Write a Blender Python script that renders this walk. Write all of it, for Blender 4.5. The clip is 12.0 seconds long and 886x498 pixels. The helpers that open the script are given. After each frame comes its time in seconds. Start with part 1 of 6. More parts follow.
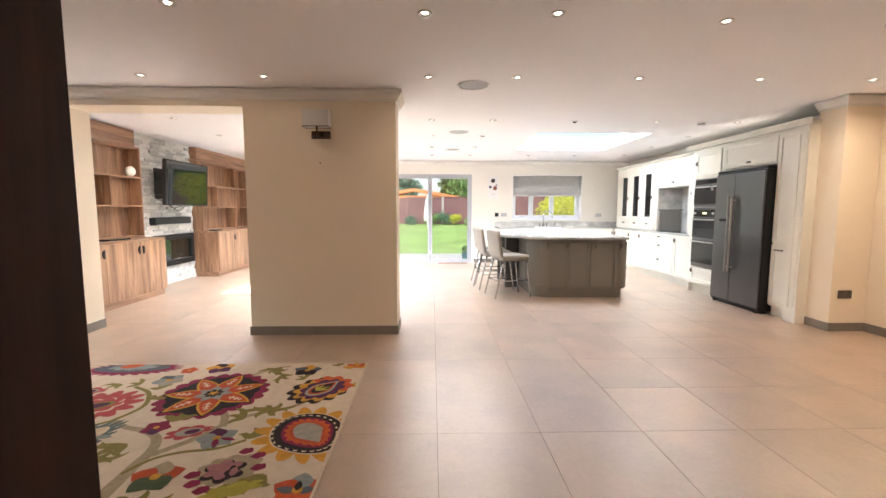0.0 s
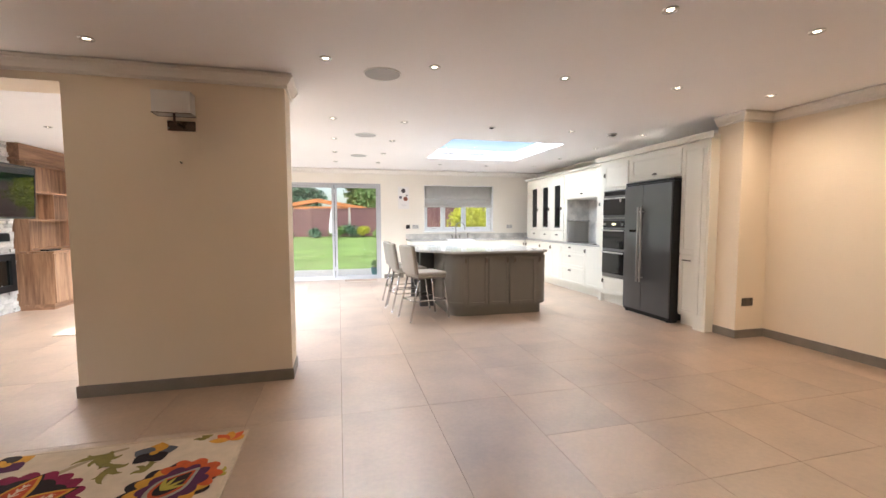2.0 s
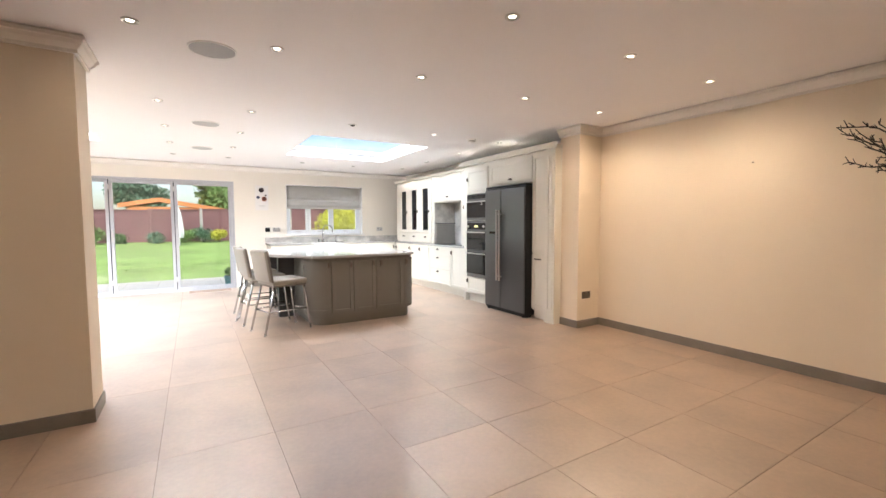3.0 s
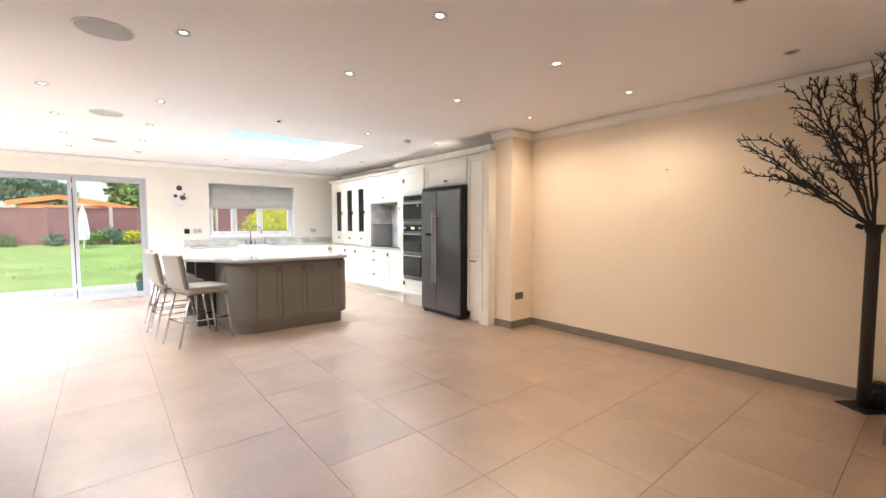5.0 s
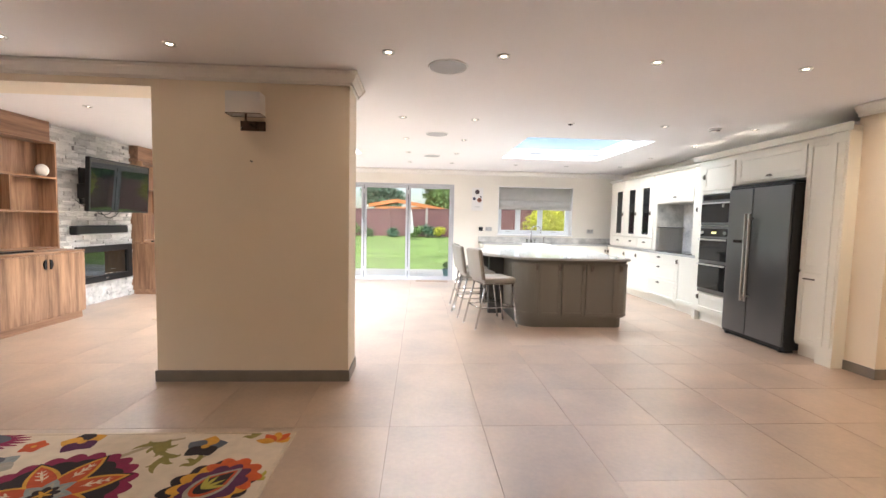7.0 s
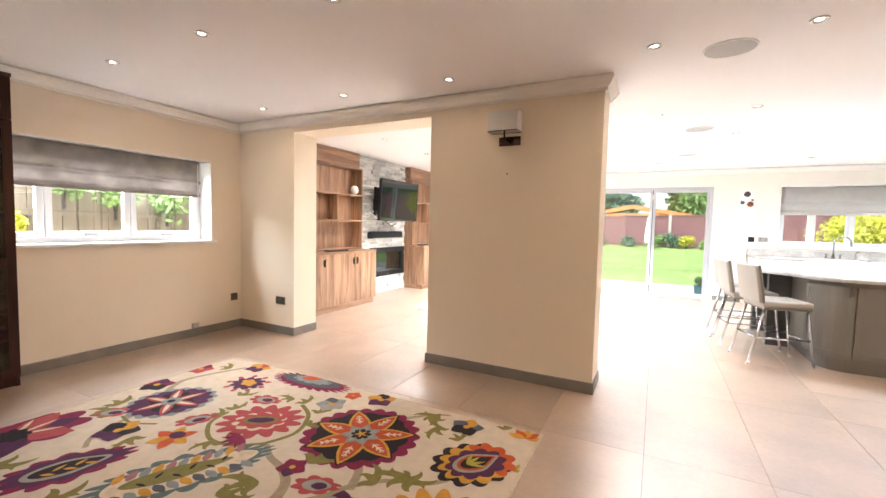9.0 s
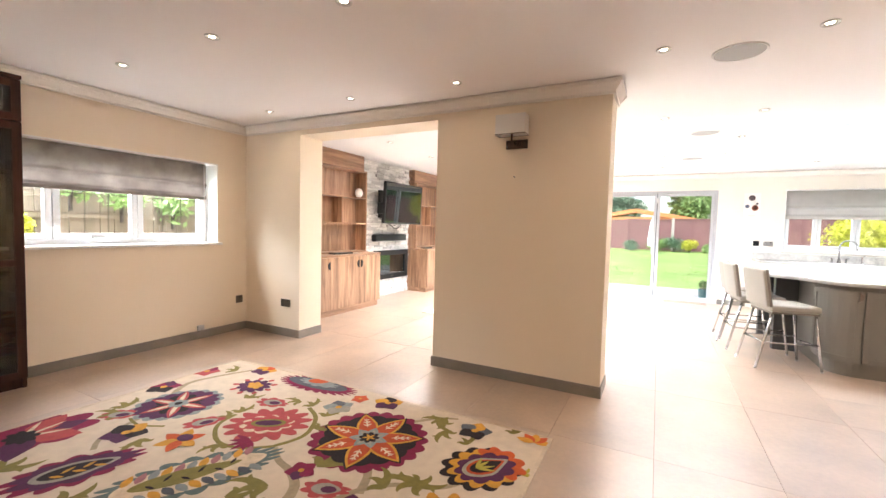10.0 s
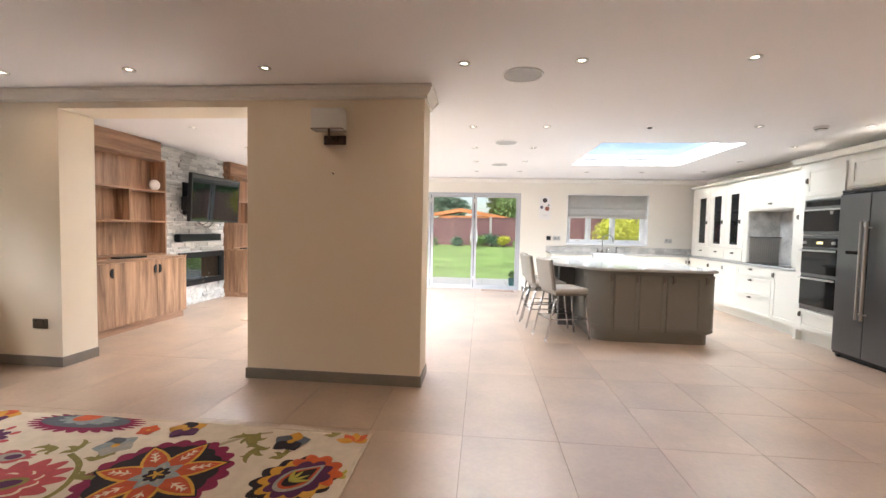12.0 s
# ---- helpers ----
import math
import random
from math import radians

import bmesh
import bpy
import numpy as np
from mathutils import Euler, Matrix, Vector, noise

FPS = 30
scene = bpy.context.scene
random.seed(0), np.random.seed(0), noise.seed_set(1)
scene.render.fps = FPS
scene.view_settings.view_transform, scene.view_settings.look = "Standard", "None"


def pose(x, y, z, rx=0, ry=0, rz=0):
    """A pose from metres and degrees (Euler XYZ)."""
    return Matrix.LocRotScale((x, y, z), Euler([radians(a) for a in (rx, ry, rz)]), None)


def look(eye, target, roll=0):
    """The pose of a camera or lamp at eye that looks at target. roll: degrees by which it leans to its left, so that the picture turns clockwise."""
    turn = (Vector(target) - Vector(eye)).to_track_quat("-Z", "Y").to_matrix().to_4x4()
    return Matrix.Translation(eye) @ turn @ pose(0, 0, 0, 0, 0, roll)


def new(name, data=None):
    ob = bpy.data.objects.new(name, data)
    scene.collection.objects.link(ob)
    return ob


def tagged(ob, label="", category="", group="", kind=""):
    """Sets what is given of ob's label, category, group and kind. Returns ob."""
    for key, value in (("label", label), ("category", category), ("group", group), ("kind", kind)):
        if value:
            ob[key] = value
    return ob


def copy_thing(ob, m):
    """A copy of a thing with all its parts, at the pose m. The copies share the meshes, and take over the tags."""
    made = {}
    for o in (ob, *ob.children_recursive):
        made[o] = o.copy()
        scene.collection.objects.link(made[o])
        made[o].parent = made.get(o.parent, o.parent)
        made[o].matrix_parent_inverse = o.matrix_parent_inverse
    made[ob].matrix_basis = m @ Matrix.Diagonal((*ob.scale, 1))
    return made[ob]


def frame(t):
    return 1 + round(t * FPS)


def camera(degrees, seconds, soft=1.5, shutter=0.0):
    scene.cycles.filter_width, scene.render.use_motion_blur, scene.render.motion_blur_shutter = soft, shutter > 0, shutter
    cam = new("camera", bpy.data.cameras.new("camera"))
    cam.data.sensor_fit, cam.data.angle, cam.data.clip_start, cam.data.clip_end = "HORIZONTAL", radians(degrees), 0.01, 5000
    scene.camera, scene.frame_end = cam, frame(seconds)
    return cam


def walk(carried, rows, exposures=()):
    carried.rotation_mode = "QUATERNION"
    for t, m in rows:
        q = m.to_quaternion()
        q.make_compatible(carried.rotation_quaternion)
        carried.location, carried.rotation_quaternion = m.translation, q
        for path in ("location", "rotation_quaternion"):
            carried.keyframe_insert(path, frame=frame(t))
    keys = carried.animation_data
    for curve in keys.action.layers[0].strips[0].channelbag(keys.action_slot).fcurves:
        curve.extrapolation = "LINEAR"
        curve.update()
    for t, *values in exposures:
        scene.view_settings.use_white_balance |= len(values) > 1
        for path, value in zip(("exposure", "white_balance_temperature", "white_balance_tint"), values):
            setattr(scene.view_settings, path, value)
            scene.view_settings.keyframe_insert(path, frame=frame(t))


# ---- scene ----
cam = camera(93.8, 12.0)
PATH = [
    (0, (0.149, 0.18, 1.28), (0.2, 2.17, 1.092), 0.1),
    (0.5, (0.175, 0.369, 1.281), (0.234, 2.36, 1.1), -0.0),
    (1, (0.163, 0.558, 1.279), (0.289, 2.547, 1.11), -0.2),
    (1.5, (0.144, 0.738, 1.296), (0.411, 2.715, 1.152), -0.2),
    (2, (0.183, 0.837, 1.295), (0.667, 2.773, 1.16), -0.2),
    (2.5, (0.293, 0.913, 1.286), (1.057, 2.757, 1.162), -0.1),
    (3, (0.384, 0.953, 1.283), (1.413, 2.664, 1.16), -0.2),
    (3.5, (0.459, 0.957, 1.288), (1.71, 2.512, 1.165), -0.3),
    (3.7, (0.481, 0.952, 1.287), (1.796, 2.454, 1.165), -0.3),
    (5.3, (0.492, 0.99, 1.302), (1.705, 2.576, 1.183), 0.2),
    (5.5, (0.49, 0.999, 1.303), (1.597, 2.66, 1.185), 0.3),
    (6, (0.44, 1.041, 1.313), (1.259, 2.862, 1.189), 0.8),
    (6.5, (0.397, 1.053, 1.305), (0.867, 2.993, 1.18), 1.0),
    (7, (0.345, 1.053, 1.306), (0.46, 3.045, 1.175), 1.2),
    (7.5, (0.305, 1.058, 1.31), (0.079, 3.041, 1.174), 1.2),
    (7.7, (0.305, 1.053, 1.322), (-0.053, 3.016, 1.185), 1.1),
    (9.3, (0.156, 0.997, 1.294), (-0.801, 2.75, 1.185), 1.4),
    (9.5, (0.147, 0.992, 1.289), (-0.82, 2.74, 1.186), 1.4),
    (10, (0.14, 0.989, 1.3), (-0.779, 2.762, 1.197), 1.5),
    (10.5, (0.161, 1.014, 1.301), (-0.618, 2.854, 1.203), 1.5),
    (11, (0.191, 1.034, 1.301), (-0.393, 2.944, 1.208), 1.5),
    (11.5, (0.231, 1.044, 1.31), (-0.139, 3.007, 1.213), 1.4),
    (12, (0.267, 1.053, 1.299), (0.082, 3.042, 1.206), 1.2),
]
walk(cam, [(t, look(eye, target, roll)) for t, eye, target, roll in PATH],
     exposures=[(t, 1.4 + e) for t, e in ((0, 0.2), (2.0, -0.08), (2.6, -0.06), (3.5, 0.17), (5.5, 0.2), (6.5, 0.0), (7.5, 0.0), (9.3, 0.66), (10.0, 0.66), (10.5, 0.36), (11.0, 0.08), (12.0, -0.06))])

# ---- world, sun, large lights ----
world = bpy.data.worlds.new("sky")
scene.world = world
world.use_nodes = True
wn = world.node_tree
wn.nodes.clear()
sky = wn.nodes.new("ShaderNodeTexSky")
sky.sky_type = "NISHITA"
sky.sun_disc = False
sky.sun_elevation = radians(48)
sky.sun_rotation = radians(200)
sky.air_density, sky.dust_density, sky.ozone_density = 1.0, 2.0, 0.5
bg = wn.nodes.new("ShaderNodeBackground")
bg.inputs["Strength"].default_value = 0.09
wo = wn.nodes.new("ShaderNodeOutputWorld")
wn.links.new(sky.outputs[0], bg.inputs[0])
wn.links.new(bg.outputs[0], wo.inputs[0])

sun_lamp = bpy.data.lights.new("sun", "SUN")
sun_lamp.energy, sun_lamp.angle, sun_lamp.color = 1.7, radians(30), (1.0, 0.96, 0.88)
sun = new("sun", sun_lamp)
sun.matrix_world = look((-6, 0, 20), (0, 14, 0))


def area_lamp(name, m, sx, sy, watts, colour):
    data = bpy.data.lights.new(name, "AREA")
    data.shape, data.size, data.size_y, data.energy, data.color = "RECTANGLE", sx, sy, watts, colour
    ob = new(name, data)
    ob.matrix_world = m
    return ob


SKY_BLUE = (0.77, 0.885, 1.0)
CEIL = 2.445
# daylight over the two rooflights and outside the glazed openings, above the line of sight
area_lamp("rooflight_sky", pose(2.63, 6.9, 3.9), 2.4, 2.6, 230, SKY_BLUE)
area_lamp("rooflight_sky", pose(-1.7, 6.9, 3.9), 2.6, 2.6, 520, SKY_BLUE)
area_lamp("door_sky", look((-0.8, 11.7, 3.3), (-0.8, 9.4, 0.6)), 3.8, 1.6, 40, (0.84, 0.93, 1.0))
area_lamp("window_sky", look((2.93, 11.5, 3.2), (2.93, 9.9, 1.2)), 1.6, 1.2, 30, (0.84, 0.93, 1.0))
area_lamp("side_window_sky", look((-5.5, 2.9, 2.7), (-4.0, 2.9, 1.2)), 3.0, 1.8, 165, (0.90, 0.95, 1.0))


# ---- materials ----
def mat(name, colour, rough=0.5, metal=0.0, vary=0.12, scale=3.0, fine=60.0, bump=0.15, spec=0.5, per_object=0.0, stretch=(1, 1, 1)):
    m = bpy.data.materials.new(name)
    m.use_nodes = True
    nt = m.node_tree
    b = nt.nodes["Principled BSDF"]
    b.inputs["Roughness"].default_value = rough
    b.inputs["Metallic"].default_value = metal
    b.inputs["Specular IOR Level"].default_value = spec
    co = nt.nodes.new("ShaderNodeTexCoord")
    mp = nt.nodes.new("ShaderNodeMapping")
    mp.inputs["Scale"].default_value = stretch
    nt.links.new(co.outputs["Object"], mp.inputs[0])
    big = nt.nodes.new("ShaderNodeTexNoise")
    big.inputs["Scale"].default_value, big.inputs["Detail"].default_value = scale, 5
    small = nt.nodes.new("ShaderNodeTexNoise")
    small.inputs["Scale"].default_value, small.inputs["Detail"].default_value = fine, 4
    nt.links.new(mp.outputs[0], big.inputs["Vector"])
    nt.links.new(mp.outputs[0], small.inputs["Vector"])
    mix = nt.nodes.new("ShaderNodeMath")
    mix.operation = "MULTIPLY_ADD"
    mix.inputs[1].default_value = 0.35
    nt.links.new(small.outputs["Fac"], mix.inputs[0])
    nt.links.new(big.outputs["Fac"], mix.inputs[2])
    fac = mix.outputs[0]
    if per_object:
        info = nt.nodes.new("ShaderNodeObjectInfo")
        add = nt.nodes.new("ShaderNodeMath")
        add.operation = "MULTIPLY_ADD"
        add.inputs[1].default_value = per_object
        nt.links.new(info.outputs["Random"], add.inputs[0])
        nt.links.new(fac, add.inputs[2])
        fac = add.outputs[0]
        shift = nt.nodes.new("ShaderNodeVectorMath")
        shift.operation = "MULTIPLY_ADD"
        shift.inputs[1].default_value = (17.0, 31.0, 9.0)
        nt.links.new(info.outputs["Random"], shift.inputs[0])
        nt.links.new(co.outputs["Object"], shift.inputs[2])
        nt.links.new(shift.outputs[0], mp.inputs[0])
    span = nt.nodes.new("ShaderNodeMapRange")
    span.inputs["From Min"].default_value, span.inputs["From Max"].default_value = 0.4, 0.95 + per_object
    nt.links.new(fac, span.inputs[0])
    blend = nt.nodes.new("ShaderNodeMix")
    blend.data_type = "RGBA"
    blend.inputs[6].default_value = (*[c * (1 - vary) for c in colour], 1)
    blend.inputs[7].default_value = (*[min(1, c * (1 + vary)) for c in colour], 1)
    nt.links.new(span.outputs[0], blend.inputs[0])
    nt.links.new(blend.outputs[2], b.inputs["Base Color"])
    if bump:
        bp = nt.nodes.new("ShaderNodeBump")
        bp.inputs["Strength"].default_value, bp.inputs["Distance"].default_value = bump, 0.002
        nt.links.new(small.outputs["Fac"], bp.inputs["Height"])
        nt.links.new(bp.outputs[0], b.inputs["Normal"])
        rr = nt.nodes.new("ShaderNodeMapRange")
        lo, hi = (max(0.29, rough - 0.06), min(1, rough + 0.06)) if rough >= 0.28 else (max(0.02, rough - 0.06), min(0.26, rough + 0.06))
        rr.inputs["To Min"].default_value, rr.inputs["To Max"].default_value = lo, hi
        nt.links.new(big.outputs["Fac"], rr.inputs[0])
        nt.links.new(rr.outputs[0], b.inputs["Roughness"])
    return m


def wood(name, dark, light, rough=0.4, along="z", scale=1.0):
    m = bpy.data.materials.new(name)
    m.use_nodes = True
    nt = m.node_tree
    b = nt.nodes["Principled BSDF"]
    b.inputs["Roughness"].default_value = rough
    co = nt.nodes.new("ShaderNodeTexCoord")
    info = nt.nodes.new("ShaderNodeObjectInfo")
    off = nt.nodes.new("ShaderNodeVectorMath")
    off.operation = "MULTIPLY_ADD"
    off.inputs[1].default_value = (3, 7, 5)
    nt.links.new(info.outputs["Random"], off.inputs[0])
    nt.links.new(co.outputs["Object"], off.inputs[2])
    mp = nt.nodes.new("ShaderNodeMapping")
    s = {"z": (9, 9, 0.7), "y": (9, 0.7, 9), "x": (0.7, 9, 9)}[along]
    mp.inputs["Scale"].default_value = [v * scale for v in s]
    nt.links.new(off.outputs[0], mp.inputs[0])
    n1 = nt.nodes.new("ShaderNodeTexNoise")
    n1.inputs["Scale"].default_value, n1.inputs["Detail"].default_value, n1.inputs["Distortion"].default_value = 1.3, 6, 0.6
    n2 = nt.nodes.new("ShaderNodeTexNoise")
    n2.inputs["Scale"].default_value, n2.inputs["Detail"].default_value = 9, 4
    nt.links.new(mp.outputs[0], n1.inputs["Vector"])
    nt.links.new(mp.outputs[0], n2.inputs["Vector"])
    mix = nt.nodes.new("ShaderNodeMath")
    mix.operation = "MULTIPLY_ADD"
    mix.inputs[1].default_value = 0.3
    nt.links.new(n2.outputs["Fac"], mix.inputs[0])
    nt.links.new(n1.outputs["Fac"], mix.inputs[2])
    ramp = nt.nodes.new("ShaderNodeValToRGB")
    e = ramp.color_ramp.elements
    e[0].position, e[1].position = 0.42, 0.85
    e[0].color, e[1].color = (*dark, 1), (*light, 1)
    nt.links.new(mix.outputs[0], ramp.inputs[0])
    nt.links.new(ramp.outputs[0], b.inputs["Base Color"])
    bp = nt.nodes.new("ShaderNodeBump")
    bp.inputs["Strength"].default_value, bp.inputs["Distance"].default_value = 0.12, 0.001
    nt.links.new(n2.outputs["Fac"], bp.inputs["Height"])
    nt.links.new(bp.outputs[0], b.inputs["Normal"])
    return m


def glow(name, colour, strength):
    m = bpy.data.materials.new(name)
    m.use_nodes = True
    b = m.node_tree.nodes["Principled BSDF"]
    b.inputs["Base Color"].default_value = (0.9, 0.9, 0.85, 1)
    b.inputs["Emission Color"].default_value = (*colour, 1)
    b.inputs["Emission Strength"].default_value = strength
    return m


def clear_glass(name, tint=(1, 1, 1)):
    m = bpy.data.materials.new(name)
    m.use_nodes = True
    nt = m.node_tree
    nt.nodes.clear()
    o = nt.nodes.new("ShaderNodeOutputMaterial")
    t = nt.nodes.new("ShaderNodeBsdfTransparent")
    t.inputs[0].default_value = (*tint, 1)
    g = nt.nodes.new("ShaderNodeBsdfGlossy")
    g.inputs["Roughness"].default_value = 0.02
    x = nt.nodes.new("ShaderNodeMixShader")
    x.inputs[0].default_value = 0.05
    nt.links.new(t.outputs[0], x.inputs[1])
    nt.links.new(g.outputs[0], x.inputs[2])
    nt.links.new(x.outputs[0], o.inputs[0])
    return m


CREAM = mat("cream_wall_paint", (0.80, 0.695, 0.56), 0.75, vary=0.03, scale=1.2, fine=180, bump=0.06)
# the wall cream set paler and less yellow on kitchen and lounge walls
PALER_CREAM = mat("paler_wall_tone", (0.80, 0.755, 0.68), 0.75, vary=0.03, scale=1.2, fine=180, bump=0.06)
CEILING_WHITE = mat("ceiling_paint", (0.81, 0.785, 0.79), 0.85, vary=0.02, scale=1.0, fine=150, bump=0.05)
CORNICE_WHITE = mat("cornice_plaster", (0.80, 0.76, 0.71), 0.7, vary=0.03)
WHITE_GLOSS = mat("white_gloss_paint", (0.82, 0.81, 0.80), 0.3, vary=0.02, bump=0.03)
UPVC = mat("white_frame", (0.80, 0.82, 0.84), 0.35, vary=0.02, bump=0.02)
SKIRT = mat("grey_tile_skirting", (0.20, 0.175, 0.15), 0.5, vary=0.15, scale=5)
TILE = mat("beige_porcelain", (0.35, 0.241, 0.170), 0.34, vary=0.36, scale=2.0, fine=35, bump=0.05, per_object=0.07, spec=1.0)
TILE.node_tree.nodes["Principled BSDF"].inputs["IOR"].default_value = 2.2
GROUT = mat("grey_grout", (0.22, 0.18, 0.15), 0.9)
GLASS = clear_glass("window_glass")
ALU = mat("pale_grey_aluminium", (0.66, 0.68, 0.70), 0.4, metal=0.3, vary=0.03, bump=0.02)
KITCHEN = mat("ivory_cabinet_paint", (0.74, 0.705, 0.625), 0.45, vary=0.02, scale=2, bump=0.03)
ISLAND = mat("grey_green_cabinet_paint", (0.155, 0.142, 0.12), 0.5, vary=0.05, scale=2, bump=0.04)
QUARTZ = mat("white_quartz", (0.43, 0.42, 0.40), 0.14, vary=0.16, scale=25, fine=120, bump=0.0)
SPLASH = mat("grey_marbled_stone", (0.52, 0.50, 0.47), 0.3, vary=0.4, scale=6, fine=40, bump=0.03)
STEEL_DARK = mat("dark_brushed_steel", (0.165, 0.165, 0.17), 0.30, metal=0.9, vary=0.05, scale=2, fine=90, bump=0.03, stretch=(1, 1, 0.03))
BLACK_TRIM = mat("black_plastic", (0.013, 0.013, 0.014), 0.4, vary=0.1, spec=0.3)
BLACK_GLASS = mat("black_glass", (0.008, 0.008, 0.009), 0.05, vary=0.05, bump=0.0, spec=0.3)
SCREEN = mat("dark_screen_glass", (0.004, 0.007, 0.007), 0.012, vary=0.02, bump=0.0, spec=0.7)
SCREEN.node_tree.nodes["Principled BSDF"].inputs["IOR"].default_value = 1.8
CHROME = mat("polished_chrome", (0.50, 0.50, 0.51), 0.18, metal=1.0, vary=0.02, bump=0.0)
STEEL = mat("satin_steel", (0.55, 0.54, 0.53), 0.3, metal=1.0, vary=0.04, bump=0.02)
PEWTER = mat("pewter_handle", (0.13, 0.11, 0.09), 0.4, metal=0.6, vary=0.15)
LEATHER = mat("pale_grey_leather", (0.29, 0.265, 0.235), 0.5, vary=0.06, scale=6, fine=130, bump=0.25)
LEATHER_DARK = mat("taupe_leather_piping", (0.17, 0.145, 0.12), 0.5, vary=0.1, fine=130, bump=0.25)
WALNUT = wood("walnut_veneer", (0.13, 0.058, 0.028), (0.46, 0.265, 0.155), 0.4, "z")
WALNUT_H = wood("walnut_veneer_across", (0.15, 0.07, 0.036), (0.43, 0.245, 0.145), 0.4, "y")
DARK_WOOD = wood("dark_mahogany", (0.022, 0.007, 0.004), (0.060, 0.019, 0.010), 0.62, "z")
DARK_WOOD.node_tree.nodes["Principled BSDF"].inputs["Specular IOR Level"].default_value = 0.25
STONE = mat("split_face_stone", (0.62, 0.60, 0.57), 0.85, vary=0.6, scale=9, fine=60, bump=0.7, per_object=0.45)
DOORFRAME = mat("pale_grey_door_frame", (0.44, 0.45, 0.48), 0.4, vary=0.03, bump=0.02)
BLIND_PALE = mat("pale_blind_fabric", (0.58, 0.55, 0.53), 0.9, vary=0.05, scale=8, fine=250, bump=0.3)
BLIND = mat("grey_blind_fabric", (0.36, 0.325, 0.305), 0.9, vary=0.28, scale=7, fine=250, bump=0.3)
RUG_BASE = mat("cream_wool_pile", (0.60, 0.505, 0.40), 0.95, vary=0.1, scale=14, fine=300, bump=0.6)
BULB = glow("downlight_glow", (1.0, 0.86, 0.68), 4.5)
GRASS = mat("lawn_green", (0.23, 0.35, 0.10), 0.9, vary=0.3, scale=0.8, fine=40, bump=0.5)
PAVING = mat("pale_patio_slab", (0.50, 0.47, 0.43), 0.8, vary=0.1, scale=3)
FENCE = mat("red_brown_fence", (0.21, 0.108, 0.112), 0.85, vary=0.2, scale=2, per_object=0.1)
FENCE_PALE = mat("weathered_grey_fence", (0.17, 0.14, 0.11), 0.9, vary=0.4, scale=5, stretch=(1, 1, 0.1))
ROOF_ORANGE = mat("orange_clay_roof", (0.62, 0.24, 0.09), 0.8, vary=0.15, scale=2)


# ---- builders ----
def add_box(bm, x0, x1, y0, y1, z0, z1, bevel=0.0):
    r = bmesh.ops.create_cube(bm, size=1.0)
    vs = r["verts"]
    bmesh.ops.scale(bm, vec=(x1 - x0, y1 - y0, z1 - z0), verts=vs)
    bmesh.ops.translate(bm, vec=((x0 + x1) / 2, (y0 + y1) / 2, (z0 + z1) / 2), verts=vs)
    if bevel:
        es = {e for v in vs for e in v.link_edges}
        bmesh.ops.bevel(bm, geom=list(es), offset=bevel, segments=2, affect="EDGES", profile=0.6)
    return bm


def box(x0, x1, y0, y1, z0, z1, bevel=0.0):
    return add_box(bmesh.new(), x0, x1, y0, y1, z0, z1, bevel)


def add_tube(bm, a, b, r0, r1=None, n=12):
    a, b = Vector(a), Vector(b)
    d = b - a
    r = bmesh.ops.create_cone(bm, cap_ends=True, segments=n, radius1=r0, radius2=r0 if r1 is None else r1, depth=d.length)
    m = Matrix.Translation((a + b) / 2) @ d.to_track_quat("Z", "Y").to_matrix().to_4x4()
    bmesh.ops.transform(bm, matrix=m, verts=r["verts"])
    return bm


def tube(a, b, r0, r1=None, n=12):
    return add_tube(bmesh.new(), a, b, r0, r1, n)


def prism(outline, z0, z1, bevel=0.0):
    """A solid from an outline in x and y."""
    bm = bmesh.new()
    lo = [bm.verts.new((x, y, z0)) for x, y in outline]
    f = bm.faces.new(lo)
    r = bmesh.ops.extrude_face_region(bm, geom=[f])
    bmesh.ops.translate(bm, vec=(0, 0, z1 - z0), verts=[v for v in r["geom"] if isinstance(v, bmesh.types.BMVert)])
    bmesh.ops.recalc_face_normals(bm, faces=bm.faces)
    if bevel:
        es = [e for e in bm.edges if abs(e.verts[0].co.z - e.verts[1].co.z) < 1e-6]
        bmesh.ops.bevel(bm, geom=es, offset=bevel, segments=2, affect="EDGES")
    return bm


def mesh_of(name, bm, material, smooth=False):
    me = bpy.data.meshes.new(name)
    bm.to_mesh(me)
    bm.free()
    me.materials.append(material)
    if smooth:
        me.shade_smooth()
    return me


def part(name, bm, material, parent, label="", smooth=False):
    ob = new(name, mesh_of(name, bm, material, smooth))
    ob.parent = parent
    if parent.parent is None:
        ob.matrix_parent_inverse = parent.matrix_basis.inverted()
    if label:
        ob["label"] = label
    return ob


def thing(name, at, label, category, group=""):
    ob = new(name)
    ob.empty_display_size = 0.1
    ob.matrix_basis = Matrix.Translation(at)
    return tagged(ob, label, category, group)


def solid(name, bm, material, label, category, group="", kind="", smooth=False):
    return tagged(new(name, mesh_of(name, bm, material, smooth)), label, category, group, kind)


def structure(name, bm, material, label, category="wall"):
    return solid(name, bm, material, label, category, kind="structure")


# ---- the large structure ----
LX, RX, KX, BY, WY = -4.33, 4.75, 4.95, 10.25, 4.38
WB = 4.72   # back of the dividing wall
SY = 0.91   # room face of the doorway wall

